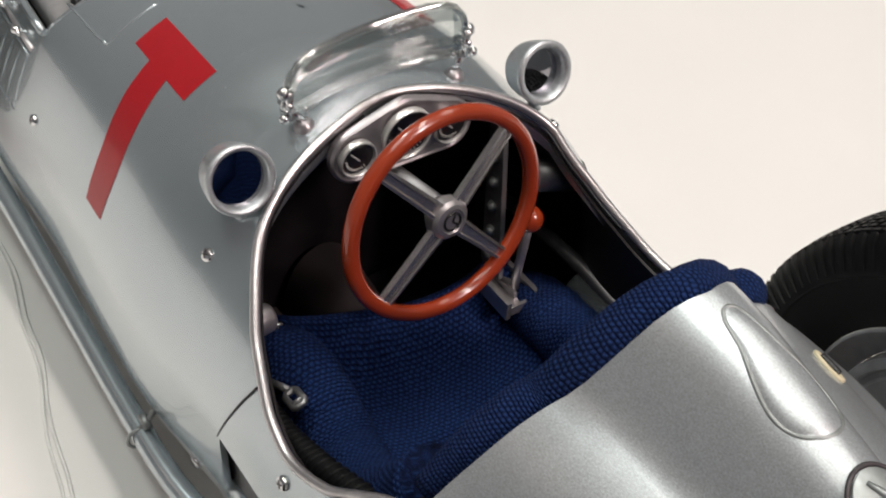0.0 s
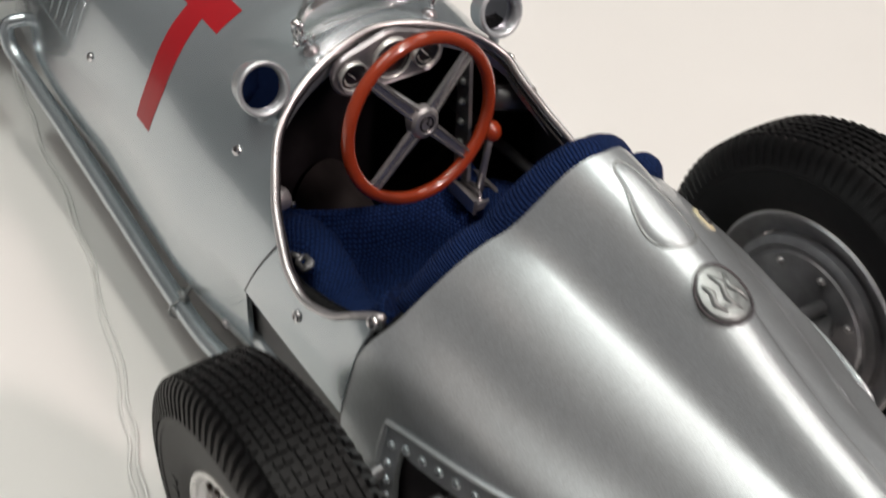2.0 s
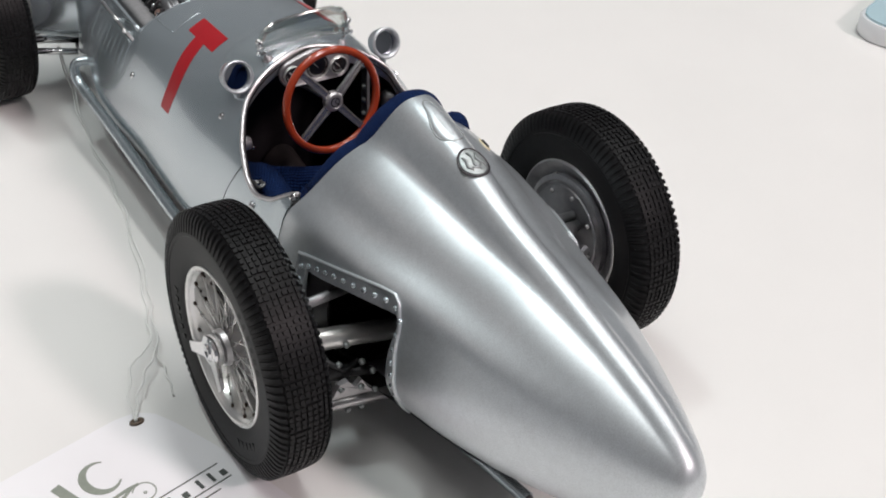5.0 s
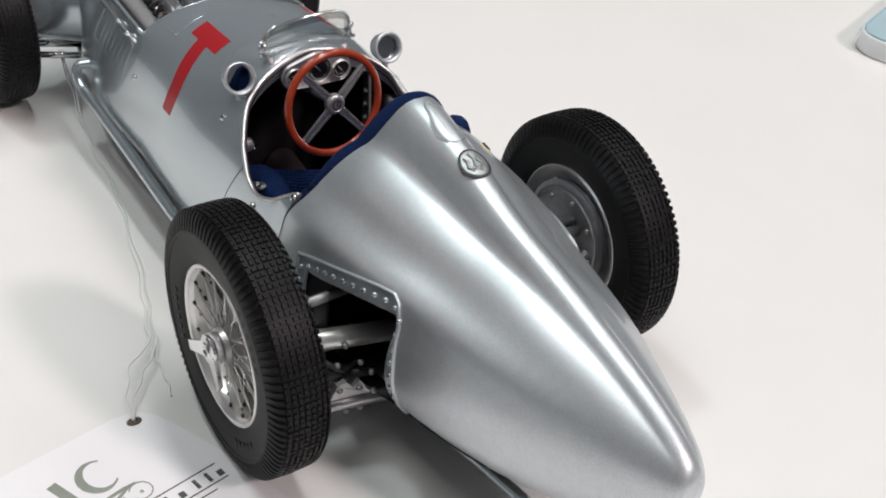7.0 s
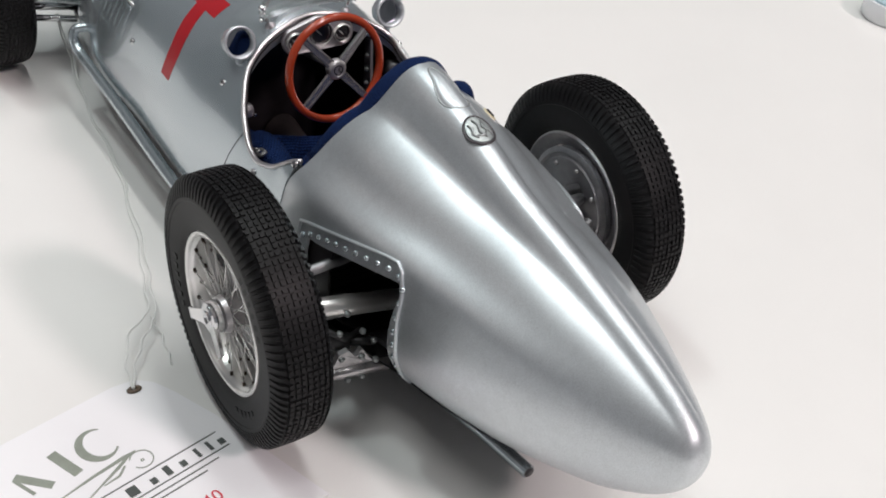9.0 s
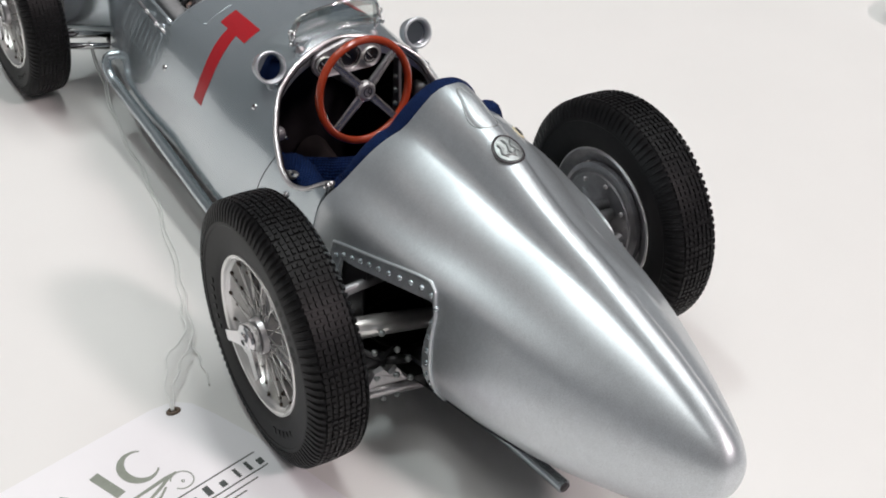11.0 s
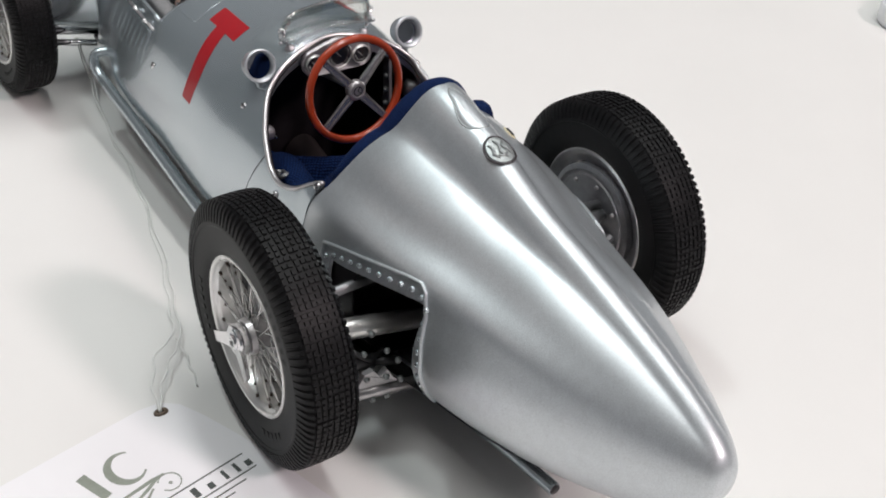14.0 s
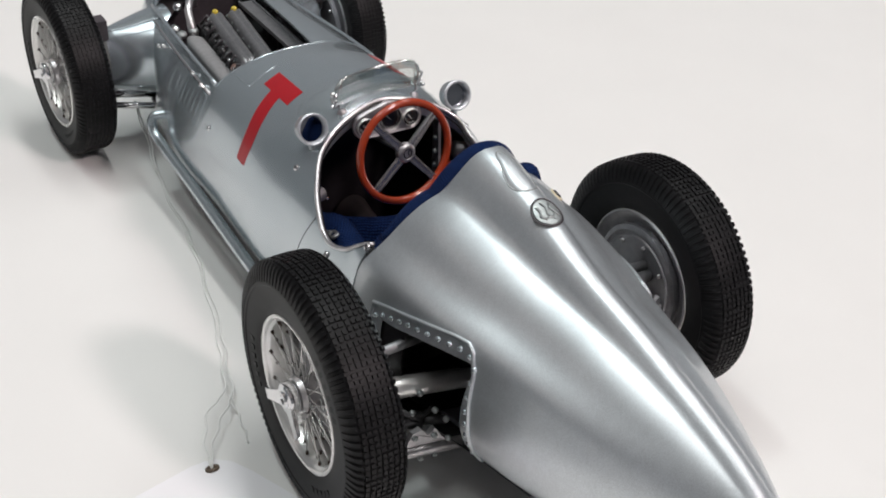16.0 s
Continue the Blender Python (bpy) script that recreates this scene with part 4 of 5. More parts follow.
DIALS = ((-5.0, 48.8, 1.9), (0.8, 49.6, 2.75), (5.9, 48.8, 1.9))


def dash_plate():
    """A plate round the three dials with a raised lip."""
    pts = sorted((x + (r + 0.95) * math.cos(a * PI / 24), z + (r + 0.95) * math.sin(a * PI / 24)) for x, z, r in DIALS for a in range(48))

    def half(seq):
        out = []
        for p in seq:
            while len(out) > 1 and (out[-1][0] - out[-2][0]) * (p[1] - out[-2][1]) - (out[-1][1] - out[-2][1]) * (p[0] - out[-2][0]) <= 0:
                out.pop()
            out.append(p)
        return out[:-1]
    ring = half(pts) + half(pts[::-1])
    m = len(ring)
    V = []
    for d, k in ((0.9, 1.0), (0.25, 1.0), (0.0, 0.97), (0.0, 0.945), (0.18, 0.92)):
        V += [(0.5 + (x - 0.5) * k, 47.2 + d + (z - 49) * 0.12, 49.2 + (z - 49.2) * (1 - (1 - k) * 1.8)) for x, z in ring]
    F = [(m * q + i, m * q + (i + 1) % m, m * q + m + (i + 1) % m, m * q + m + i) for q in range(4) for i in range(m)]
    F += [tuple(range(m))[::-1], tuple(range(4 * m, 5 * m))]
    return V, F


dash = part("dashboard", mesh("dashboard", *dash_plate(), PANEL_GREY, True, 40), car, "brushed silver dashboard")
for x, z, r in DIALS:
    y = 47.2 + (z - 49) * 0.12
    bez = lathe([(0.3, r + 0.16), (-0.4, r + 0.16), (-0.55, r + 0.06), (-0.52, r - 0.06), (-0.3, r - 0.12), (0.1, r - 0.18)], 120, "y")
    b = part("bezel", mesh("bezel", *bez, RIM_METAL), dash, "bright metal dial ring")
    b.location = (x * MM, y * MM, z * MM)
    d = part("dial", mesh("dial", *lathe([(-0.12, r - 0.05), (-0.15, 0.001)], 32, "y"), DIAL_FACE), dash, "black dial face")
    d.location = (x * MM, y * MM, z * MM)
    ticks = []
    for k in range(20 if r > 2.2 else 12):
        a = PI + PI * k / 16
        ticks.append(tube([((r - 0.75) * math.cos(a), -0.17, (r - 0.75) * math.sin(a)), ((r - 0.5) * math.cos(a), -0.17, (r - 0.45) * math.sin(a))], 0.06, 4))
    ticks.append(tube([(0.2, -0.2, -0.3), (-0.42 * r, -0.2, 0.42 * r)], 0.11, 4))
    t = part("dial_marks", mesh("dial_marks", *join(*ticks), WHITE), dash, "white dial marks and needle")
    t.location = d.location
    cover = part("dial_glass", mesh("dial_glass", *lathe([(-0.36, r - 0.1), (-0.43, r * 0.8), (-0.48, r * 0.6), (-0.53, r * 0.3), (-0.55, 0.001)], 80, "y"), DIAL_GLASS), dash, "clear domed dial glass")
    cover.location = d.location
    cover.visible_shadow = False

# steering wheel
SW = Matrix.Translation((-0.0005, 38.2 * MM, 46.2 * MM)) @ pose(0, 0, 0, -8, 0, 3)
steer = new("steering_wheel")
steer.parent = car
steer.empty_display_size = 0.01
steer.matrix_local = SW
tagged(steer, "four-spoked steering wheel with a red-brown rim")
part("wheel_rim", mesh("wheel_rim", *tube([(10.8 * math.cos(a * PI / 32), 0, 10.8 * math.sin(a * PI / 32)) for a in range(64)], 0.85, 14, True), RIM_RED), steer, "glossy red-brown rim")
for k in range(4):
    a = PI / 4 + k * PI / 2 + 0.05
    sec = []
    for r, hw in ((1.6, 0.9), (5.5, 0.78), (10.6, 0.7)):
        sec.append((r, hw))
    V, F = [], []
    for r, hw in sec:
        for u, v in ((-1, -0.35), (-0.62, -0.42), (-0.45, -0.12), (0.45, -0.12), (0.62, -0.42), (1, -0.35), (1, 0.35), (-1, 0.35)):
            V.append((r, v + (0.9 * (1 - r / 11)) * -0.6, hw * u))
    n = 8
    F = [(n * i + j, n * i + (j + 1) % n, n * i + n + (j + 1) % n, n * i + n + j) for i in range(2) for j in range(n)] + [tuple(range(n))[::-1], tuple(range(2 * n, 3 * n))]
    ob = part("spoke", mesh("steering_spoke", V, F, SPOKE_METAL, True, 30), steer, "grooved metal spoke")
    ob.rotation_euler = (0, a, 0)
hubp = [(1.2, 0.001), (1.2, 1.6), (0.2, 2.2), (-0.8, 2.1), (-1.2, 1.75), (-1.3, 1.35), (-1.15, 1.2), (-1.2, 0.001)]
part("boss", mesh("boss", *lathe(hubp, 32, "y"), STEEL, True, 30), steer)
star = join(tube([(0.95 * math.cos(a * PI / 12), -1.25, 0.95 * math.sin(a * PI / 12)) for a in range(24)], 0.12, 6, True), *[tube([(0, -1.25, 0), (0.9 * math.sin(q), -1.25, 0.9 * math.cos(q))], 0.12, 5) for q in (0.5, 2.3)])
part("boss_emblem", mesh("boss_emblem", *star, DIAL_FACE), steer, "small dark ring emblem")
part("steering_column", mesh("steering_column", *tube([(0, 39.5, 46.0), (0, 64, 41)], 1.0, 12), DULL), car)

# gear lever, gate and handbrake parts on the right
lever = part("gear_lever", mesh("gear_lever", *tube([(13.6, 41.6, 36.4), (13.2, 41.8, 31), (12.8, 42.0, 24)], 0.55, 10), STEEL), car)
part("knob", mesh("knob", *lathe([(-1.5, 0.001), (-1.35, 0.8), (-0.7, 1.35), (0, 1.5), (0.7, 1.35), (1.35, 0.8), (1.5, 0.001)], 20, "z"), RIM_RED), lever, "red ball knob").location = (13.6 * MM, 41.6 * MM, 36.9 * MM)
gate = join(box(10.2, 14.6, 39.6, 45.0, 25.6, 26.2), box(10.0, 10.6, 39.2, 45.4, 25.0, 27.4), box(14.0, 14.6, 39.2, 45.4, 25.0, 27.4), box(12.0, 12.4, 40.6, 45.2, 26.0, 27.0), box(10.2, 14.4, 39.2, 39.6, 25.4, 26.6))
part("gear_gate", mesh("gear_gate", *gate, STEEL, False), car, "slotted metal gear gate")
slant = [(11.4, 42.6, 28.0), (11.8, 46.6, 28.0), (13.4, 49.6, 45.0), (13.0, 46.6, 46.0)]
V = [(x + d, y, z) for d in (-0.3, 0.3) for x, y, z in slant]
part("drilled_bracket", mesh("drilled_bracket", V, [(0, 1, 2, 3), (7, 6, 5, 4), (0, 4, 5, 1), (1, 5, 6, 2), (2, 6, 7, 3), (3, 7, 4, 0)], DULL, False), car, "drilled grey metal bracket")
for z in (30, 33, 36, 39, 42):
    part("bracket_rivet", ARM_BOLT, car).location = ((11.2 + (z - 28) * 0.095) * MM, (44.8 + (z - 28) * 0.18) * MM, z * MM)
part("side_tube", mesh("side_tube", *join(tube([(22.4, 44.5, 37.5), (16.5, 45.6, 39)], 1.9, 14), tube([(21, 20, 26), (21.5, 40, 27), (20, 60, 28)], 0.9, 8)), DULL), car)
hose = [(-21.0, 46, 30.4), (-20.8, 38, 30.3), (-20.5, 33.6, 30.3), (-20.2, 28, 32.2), (-19.3, 21, 34.6), (-17.8, 16, 36.0)]
part("cable", mesh("cable", *tube(hose, 1.1, 10), RUBBER), car, "black ribbed cable")
for k in range(34):
    u = k / 34 * (len(hose) - 1)
    p = Vector(hose[int(u)]).lerp(Vector(hose[int(u) + 1]), u - int(u))
    part("cable_rib", CABLE_RIB, car).location = p * MM
buckle = [(u * 0.68, v * 0.68) for u, v in ((-1.6, -0.7), (-1.3, -1.0), (1.3, -1.0), (1.6, -0.7), (1.6, 0.7), (1.3, 1.0), (-1.3, 1.0), (-1.6, 0.7))]
clip_at = Vector((-18.3, 36.2, 32.0))
path = [clip_at + Vector((0.9 * v, u, 0.4 * v - 0.15 * u)) for u, v in buckle]
bar = [clip_at + Vector((-0.9, -0.5, -0.3)), clip_at + Vector((0.9, -0.5, 0.5))]
part("belt_clip", mesh("belt_clip", *join(tube(path, 0.36, 8, True), tube(bar, 0.3, 8), tube([clip_at + Vector((0, 1.4, -0.1)), clip_at + Vector((-0.6, 4.5, -1.6))], 0.4, 6)), DULL), car, "small grey metal belt clip")
light = part("side_light", mesh("side_light", *lathe([(-1.2, 1.5), (0.3, 1.4), (0.7, 1.0), (0.9, 0.001)], 20), PANEL_GREY), car, "small grey domed switch box")
light.location = (-18.9 * MM, 40.2 * MM, 40.0 * MM)
part("switch", mesh("switch", *lathe([(0, 0.35), (0.5, 0.3), (0.6, 0.001)], 10), CHROME), light).location = (0.9 * MM, -0.4 * MM, -1.2 * MM)


# ---- seat: squab, backrest with side bolsters, and a roll along the body's edge ----
def woven(shape, nv, su, sv):
    """A cloth mesh on a grid of nv columns, with su and sv as the millimetres that its weave spans."""
    vs, fs = shape
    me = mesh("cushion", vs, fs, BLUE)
    nu = len(vs) // nv
    layer = me.uv_layers.new(name="weave")
    for poly in me.polygons:
        js = [me.loops[k].vertex_index % nv for k in poly.loop_indices]
        for k, j in zip(poly.loop_indices, js):
            i = me.loops[k].vertex_index // nv
            if j == 0 and max(js) == nv - 1 and nv > 2 and min(x for x in js if x) > 1:
                j = nv
            layer.data[k].uv = (i / max(1, nu - 1) * su, j / nv * sv)
    return me


def cushion(f, nu, nv, su, sv):
    return woven(grid(nu, nv, f), nv, su, sv)


seat = new("seat")
seat.parent = car
seat.empty_display_size = 0.01
tagged(seat, "blue woven cloth bucket seat")


def squab(u, v):
    x = -15.5 + 31 * v
    e = abs(2 * v - 1)
    y = 52.5 - 33.0 * u + 2.0 * e ** 2 - 0.18 * x * (1 - u)
    z = 21.5 + 5.0 * e ** 5 - 4.0 * max(0, 0.16 - u) / 0.16 - 1.0 * math.sin(PI * u) * (1 - e ** 2) + 0.9 * math.sin(7 * v + 3 * u) * 0.5 + 0.5 * math.sin(11 * u + 4 * v)
    z += 4.6 * math.exp(-((u - 0.15) / 0.15) ** 2) * (1 - 0.4 * e ** 4) - 1.0 * math.exp(-((u - 0.55) / 0.25) ** 2)
    if u < 0.1:
        z -= 6 * (0.1 - u) / 0.1
    if e > 0.93:
        z -= 9 * (e - 0.93) / 0.07
    return (x, y, z)


def back(u, v):
    """u runs from the squab up to the roll."""
    e = 2 * v - 1
    h = u ** 0.9
    half_w = 18.0 - 2.0 * h
    x = half_w * e
    top = Vector(tail_front(x))
    z = 19.0 + (top.z - 1.5 - 19.0) * h
    y = 24.5 + (top.y + 2.8 - 24.5) * h + 1.6 * abs(e) ** 3 * math.sin(PI * h)
    puff = 0.9 * math.sin(PI * h) * (1 - e * e) + 0.35 * math.sin(5 * e + 4 * h)
    return (x, y + puff, z)


def tail_front(x, out=0.0):
    a = math.asin(max(-0.99, min(0.99, x / 25.3)))
    return skin(lerp_table(TAIL_EDGE, abs(a))[0], a, out)


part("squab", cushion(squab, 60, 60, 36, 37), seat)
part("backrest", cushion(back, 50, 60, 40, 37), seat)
BOLSTER = {-1: [(-15.2, 48.5, 23.0), (-15.2, 45.5, 26.6), (-15.0, 41.0, 28.6), (-15.0, 36.0, 27.2), (-15.2, 31.0, 25.6), (-15.6, 25.0, 27.0), (-15.8, 20.0, 33.0), (-15.4, 16.5, 40.0)],
           1: [(15.4, 44.5, 20.0), (15.4, 41.5, 22.6), (15.4, 38.0, 24.0), (15.3, 33.0, 24.4), (15.3, 28.0, 25.0), (15.6, 23.5, 28.0), (15.8, 19.5, 34.0), (15.4, 16.5, 40.0)]}
for s in (1, -1):
    bol = []
    for p0, p1 in zip(BOLSTER[s], BOLSTER[s][1:]):
        bol += [Vector(p0).lerp(Vector(p1), k / 5) for k in range(5)]
    bol.append(Vector(BOLSTER[s][-1]))
    for _ in range(6):
        bol = [bol[0]] + [(bol[i - 1] + bol[i] * 2 + bol[i + 1]) / 4 for i in range(1, len(bol) - 1)] + [bol[-1]]
    n = len(bol)
    rad = [4.4 * math.sin(PI * min(0.5, 0.03 + 0.085 * k)) ** 0.5 * (1 - 0.25 * k / n) + 0.12 * math.sin(1.9 * k) for k in range(n)]
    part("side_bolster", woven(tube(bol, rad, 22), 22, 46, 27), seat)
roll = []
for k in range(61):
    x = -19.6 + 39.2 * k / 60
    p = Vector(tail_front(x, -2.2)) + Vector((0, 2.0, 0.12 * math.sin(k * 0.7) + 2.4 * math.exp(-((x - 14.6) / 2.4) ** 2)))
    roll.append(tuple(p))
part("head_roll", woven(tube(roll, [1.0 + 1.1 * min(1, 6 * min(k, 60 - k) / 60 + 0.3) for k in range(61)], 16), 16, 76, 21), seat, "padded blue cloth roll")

# ---- windscreen ----
screen = new("windscreen")
screen.parent = car
screen.empty_display_size = 0.01
tagged(screen, "small clear aero windscreen with chrome brackets")


def pane(u, v, d):
    e = 2 * u - 1
    x = (10.5 - 0.8 * v * v) * e
    z0 = 53.5 + 0.03 * x
    z = z0 + (59.2 + 0.08 * x - 1.5 * abs(e) ** 8 - z0) * v
    y = 53.0 - 0.012 * x * x - 0.2 * v + d
    return (x, y, z)


nu, nv = 25, 9
V = [pane(i / (nu - 1), j / (nv - 1), d) for d in (-0.45, 0.45) for i in range(nu) for j in range(nv)]
F = []
off = nu * nv
for i in range(nu - 1):
    for j in range(nv - 1):
        a, b, c, d = i * nv + j, i * nv + j + 1, (i + 1) * nv + j + 1, (i + 1) * nv + j
        F += [(a, b, c, d), (d + off, c + off, b + off, a + off)]
        if j == 0:
            F.append((a, d, d + off, a + off))
        if j == nv - 2:
            F.append((c, b, b + off, c + off))
        if i == 0:
            F.append((b, a, a + off, b + off))
        if i == nu - 2:
            F.append((d, c, c + off, d + off))
glass = part("pane", mesh("pane", V, F, GLASS, True, 30), screen, "clear plastic pane")
glass.visible_shadow = False
line = [pane(k / 24, 0.0, 0) for k in range(25)]
part("lower_strip", mesh("lower_strip", *tube([(x, y, z - 0.15) for x, y, z in line], 0.5, 8), BRIGHT_EDGE), screen, "bright moulded lower edge")
band = shell(nu, nv, lambda i, j, out: pane(i / (nu - 1), j / (nv - 1), 0.75 + out), lambda i, j: j >= nv - 3 or j < 2 or i < 1 or i >= nu - 2, 1.5)
part("pane_edge", weld(mesh("pane_edge", *band, CLEAR_EDGE)), screen, "thick polished clear pane edge").visible_shadow = False
round_pane = [pane(0.0, 0.1 + 0.8 * k / 6, 0) for k in range(7)] + [pane(k / 24, 1.0, 0) for k in range(1, 24)] + [pane(1.0, 0.9 - 0.8 * k / 6, 0) for k in range(7)]
part("cut_edge", mesh("cut_edge", *tube(round_pane, 0.36, 8), BRIGHT_EDGE), screen, "bright polished cut edge").visible_shadow = False
DOME = mesh("bracket_foot", *lathe([(-0.6, 1.15), (0.0, 1.1), (0.5, 0.85), (0.8, 0.45), (0.88, 0.001)], 18, "z"), PANEL_GREY)
for s in (-1, 1):
    base = Vector(skin(50.9, s * 0.345, 0.0))
    end = Vector(pane(0.5 + 0.48 * s, 0.12, 0))
    ob = part("bracket_foot", DOME, screen, "domed bright bracket foot")
    ob.location = base * MM
    ob.rotation_euler = (0, s * 0.345, 0)
    part("bracket_post", mesh("bracket_post", *join(tube([base + Vector((0, 0, 0.6)), base.lerp(end, 0.55) + Vector((s * 0.2, 0, 0.5)), end], 0.42, 8), tube([end + Vector((0, -0.7, -0.9)), end + Vector((0, -0.7, 2.2))], 0.4, 8), tube([end + Vector((0, -0.9, 0.3)), end + Vector((0, 0.9, 0.3))], 0.55, 10)), CHROME), screen)
    for dx, dy, dz, r in ((s * 0.4, -0.3, 1.9, 0.72), (s * 0.8, -0.9, -0.5, 0.5), (s * 0.1, -0.9, 0.7, 0.4), (-s * 1.6, -0.8, -0.2, 0.32)):
        ob = part("clamp_screw", BALL, screen, "chrome clamp screw")
        ob.location = (end + Vector((dx, dy, dz))) * MM
        ob.scale = (r, r, r)

# ---- mirrors ----
for s in (-1, 1):
    mir = new("mirror")
    mir.parent = car
    mir.empty_display_size = 0.01
    tagged(mir, "round silver rear-view mirror in a bullet shell")
    axis = Vector((0.0, -0.94, 0.33)).normalized()
    rot = Vector((0, 0, 1)).rotation_difference(axis).to_matrix().to_4x4()
    rot.translation = Vector((-17.6, 46.9, 51.5) if s < 0 else (17.4, 47.2, 51.4)) * MM
    mir.matrix_local = rot @ Matrix.Scale(0.97, 4)
    prof = [(-4.9, 0.001), (-4.7, 1.1), (-3.9, 2.15), (-2.8, 2.9), (-1.5, 3.25), (-0.4, 3.38), (0.0, 3.52), (0.5, 3.56), (0.72, 3.35)] + ([(0.68, 3.05), (0.3, 2.8), (-0.5, 2.7)] if s < 0 else [(0.66, 3.0), (0.4, 2.7), (-0.2, 2.6), (-1.0, 2.55)])
    part("shell", mesh("mirror_shell", *lathe(prof, 40, "z"), SILVER), mir)
    part("mirror_glass", mesh("mirror_glass", *lathe([(-0.35, 2.78), (-0.3, 1.4), (-0.28, 0.001)] if s < 0 else [(-0.75, 2.65), (-0.7, 1.4), (-0.68, 0.001)], 32, "z"), MIRROR), mir, "mirror glass")
    foot = Vector(skin(47.6, s * 0.74, -0.2)) * MM
    local = rot.inverted() @ foot
    part("stem", mesh("mirror_stem", *tube([Vector((0, 0, -1.5)), local / MM], 0.75, 10), SILVER), mir)

# ---- engine ----
engine = new("engine")
engine.parent = car
engine.empty_display_size = 0.01
tagged(engine, "grey twin-cam engine in the open bay")
part("block", mesh("engine_block", *join(box(-9, 9, 92, 146, 14, 38), box(-17, 17, 86.5, 87.5, 14, 42)), DARK_METAL, False), engine)
# black sheet added to keep the far end of the bay dark
part("radiator_bulkhead", mesh("radiator_bulkhead", *grid(10, 40, lambda u, v: tuple(Vector((0, 138, 28)).lerp(Vector(skin(138, -PI + 2 * PI * v, -1.2)), u)), close_v=True), DARK), engine, "black panel at the end of the bay")
part("bay_floor", mesh("bay_floor", *box(-20, 20, 88, 150, 12, 13), DARK, False), engine)


def cover(x0, x1):
    def f(u, v):
        a = PI * v
        y = 90.5 + 35 * u
        k = min(1, 8 * min(u, 1 - u) + 0.3)
        dip = 0.7 * math.exp(-((v - 0.5) / 0.09) ** 2)
        return (x0 + (x1 - x0) * u + 2.1 * math.cos(a) * k, y, 43.5 + (3.8 * math.sin(a) ** 0.45 - dip) * k)
    return grid(24, 22, f)


for x0, x1 in ((-12.4, -8.6), (-7.6, -3.4)):
    part("cam_cover", mesh("cam_cover", *cover(x0, x1), DULL), engine, "long grey grooved cam cover")
    for k in range(7):
        for dx in (-1.7, 1.7):
            part("cover_nut", ARM_BOLT, engine).location = ((x0 + (x1 - x0) * (0.07 + k / 7) + dx) * MM, (93 + 5.0 * k) * MM, 45.2 * MM)
    part("filler_cap", mesh("filler_cap", *lathe([(0, 0.8), (0.6, 0.8), (0.9, 0.5), (1.0, 0.001)], 14, "z"), YELLOW), engine, "yellow filler cap").location = ((x1 + 0.4) * MM, 125.0 * MM, 45.8 * MM)
case = grid(18, 20, lambda u, v: (-17.2 + 1.6 * u + 2.3 * math.copysign(abs(math.cos(2 * PI * v)) ** 0.6, math.cos(2 * PI * v)) * min(1, 0.55 + 5 * min(u, 1 - u)), 90.5 + 33 * u, 40.4 + 2.2 * math.copysign(abs(math.sin(2 * PI * v)) ** 0.6, math.sin(2 * PI * v)) * min(1, 0.5 + 5 * min(u, 1 - u))), close_v=True)
part("supercharger_case", weld(mesh("supercharger_case", *case, MATTE_GREY)), engine, "matte grey rounded casing")
part("case_end", mesh("case_end", *lathe([(-1.6, 0.001), (-1.5, 1.0), (0, 1.35), (1.2, 1.2), (1.6, 0.001)], 16, "y"), COPPER), engine, "pink-copper pipe end").location = (-14.3 * MM, 96 * MM, 43.4 * MM)
part("bent_pipe", mesh("bent_pipe", *tube([(-14.6, 124, 41.0), (-14.6, 126, 43.6), (-14.0, 129, 46.0), (-12.4, 132, 47.8), (-10.6, 135, 47.2), (-9.6, 137, 44.0)], [1.2, 1.1, 1.0, 1.0, 1.0, 1.0], 12), STEEL), engine, "thin bent metal pipe")
for x, y, z in ((-14.6, 124.6, 42.2), (-12.0, 132.6, 47.8), (-17.6, 125.0, 41.6)):
    ob = part("pipe_union", ARM_BOLT, engine)
    ob.location, ob.scale = (x * MM, y * MM, z * MM), (2.1, 2.1, 1.6)
random.seed(4)
for k in range(9):
    for x in (-14.2 + 0.4 * k, -8.0 + 0.45 * k, 4.0 + 0.3 * k):
        y = 93 + 3.7 * k
        part("port", mesh("port", *tube([(x + 0.6, y, 44.0), (x - 0.8, y + 0.3, 42.5), (x - 1.4, y, 39.0)], 1.2 + 0.2 * random.random(), 8), DARK_METAL), engine)
        part("plug_lead", mesh("plug_lead", *tube([(x + 1.2, y, 44.5), (x, y + 1.2, 45.4 + random.random()), (x - 1.3, y + 2.5, 43.5)], 0.4, 6), DARK), engine)
part("cover_plate", mesh("cover_plate", *join(box(-0.6, 3.6, 88.5, 128, 45.6, 46.3), box(-0.6, -0.1, 88.5, 128, 46.3, 46.7), box(3.1, 3.6, 88.5, 128, 46.3, 46.7)), DULL, False), engine, "long flat grey cover plate")
LUMP = mesh("lump", *lathe([(-1, 0.001), (-0.7, 0.7), (0, 1.0), (0.7, 0.7), (1, 0.001)], 8, "y"), DARK_METAL)
for k in range(44):
    left = k < 24
    t = random.random()
    x, y = (-15.6 + 3.0 * random.random() + 2.6 * t, 92 + 30 * t) if left else (9.6 + 4.2 * random.random(), 90 + 24 * t)
    ob = part("coupling", LUMP, engine)
    r = 0.6 + 0.6 * random.random()
    ob.location, ob.scale = (x * MM, y * MM, (43.4 + 1.2 * random.random() - (0 if left else 1.2)) * MM), (r, 1.3 * r, r)
    ob.rotation_euler = (random.random(), 0, 3 * random.random())
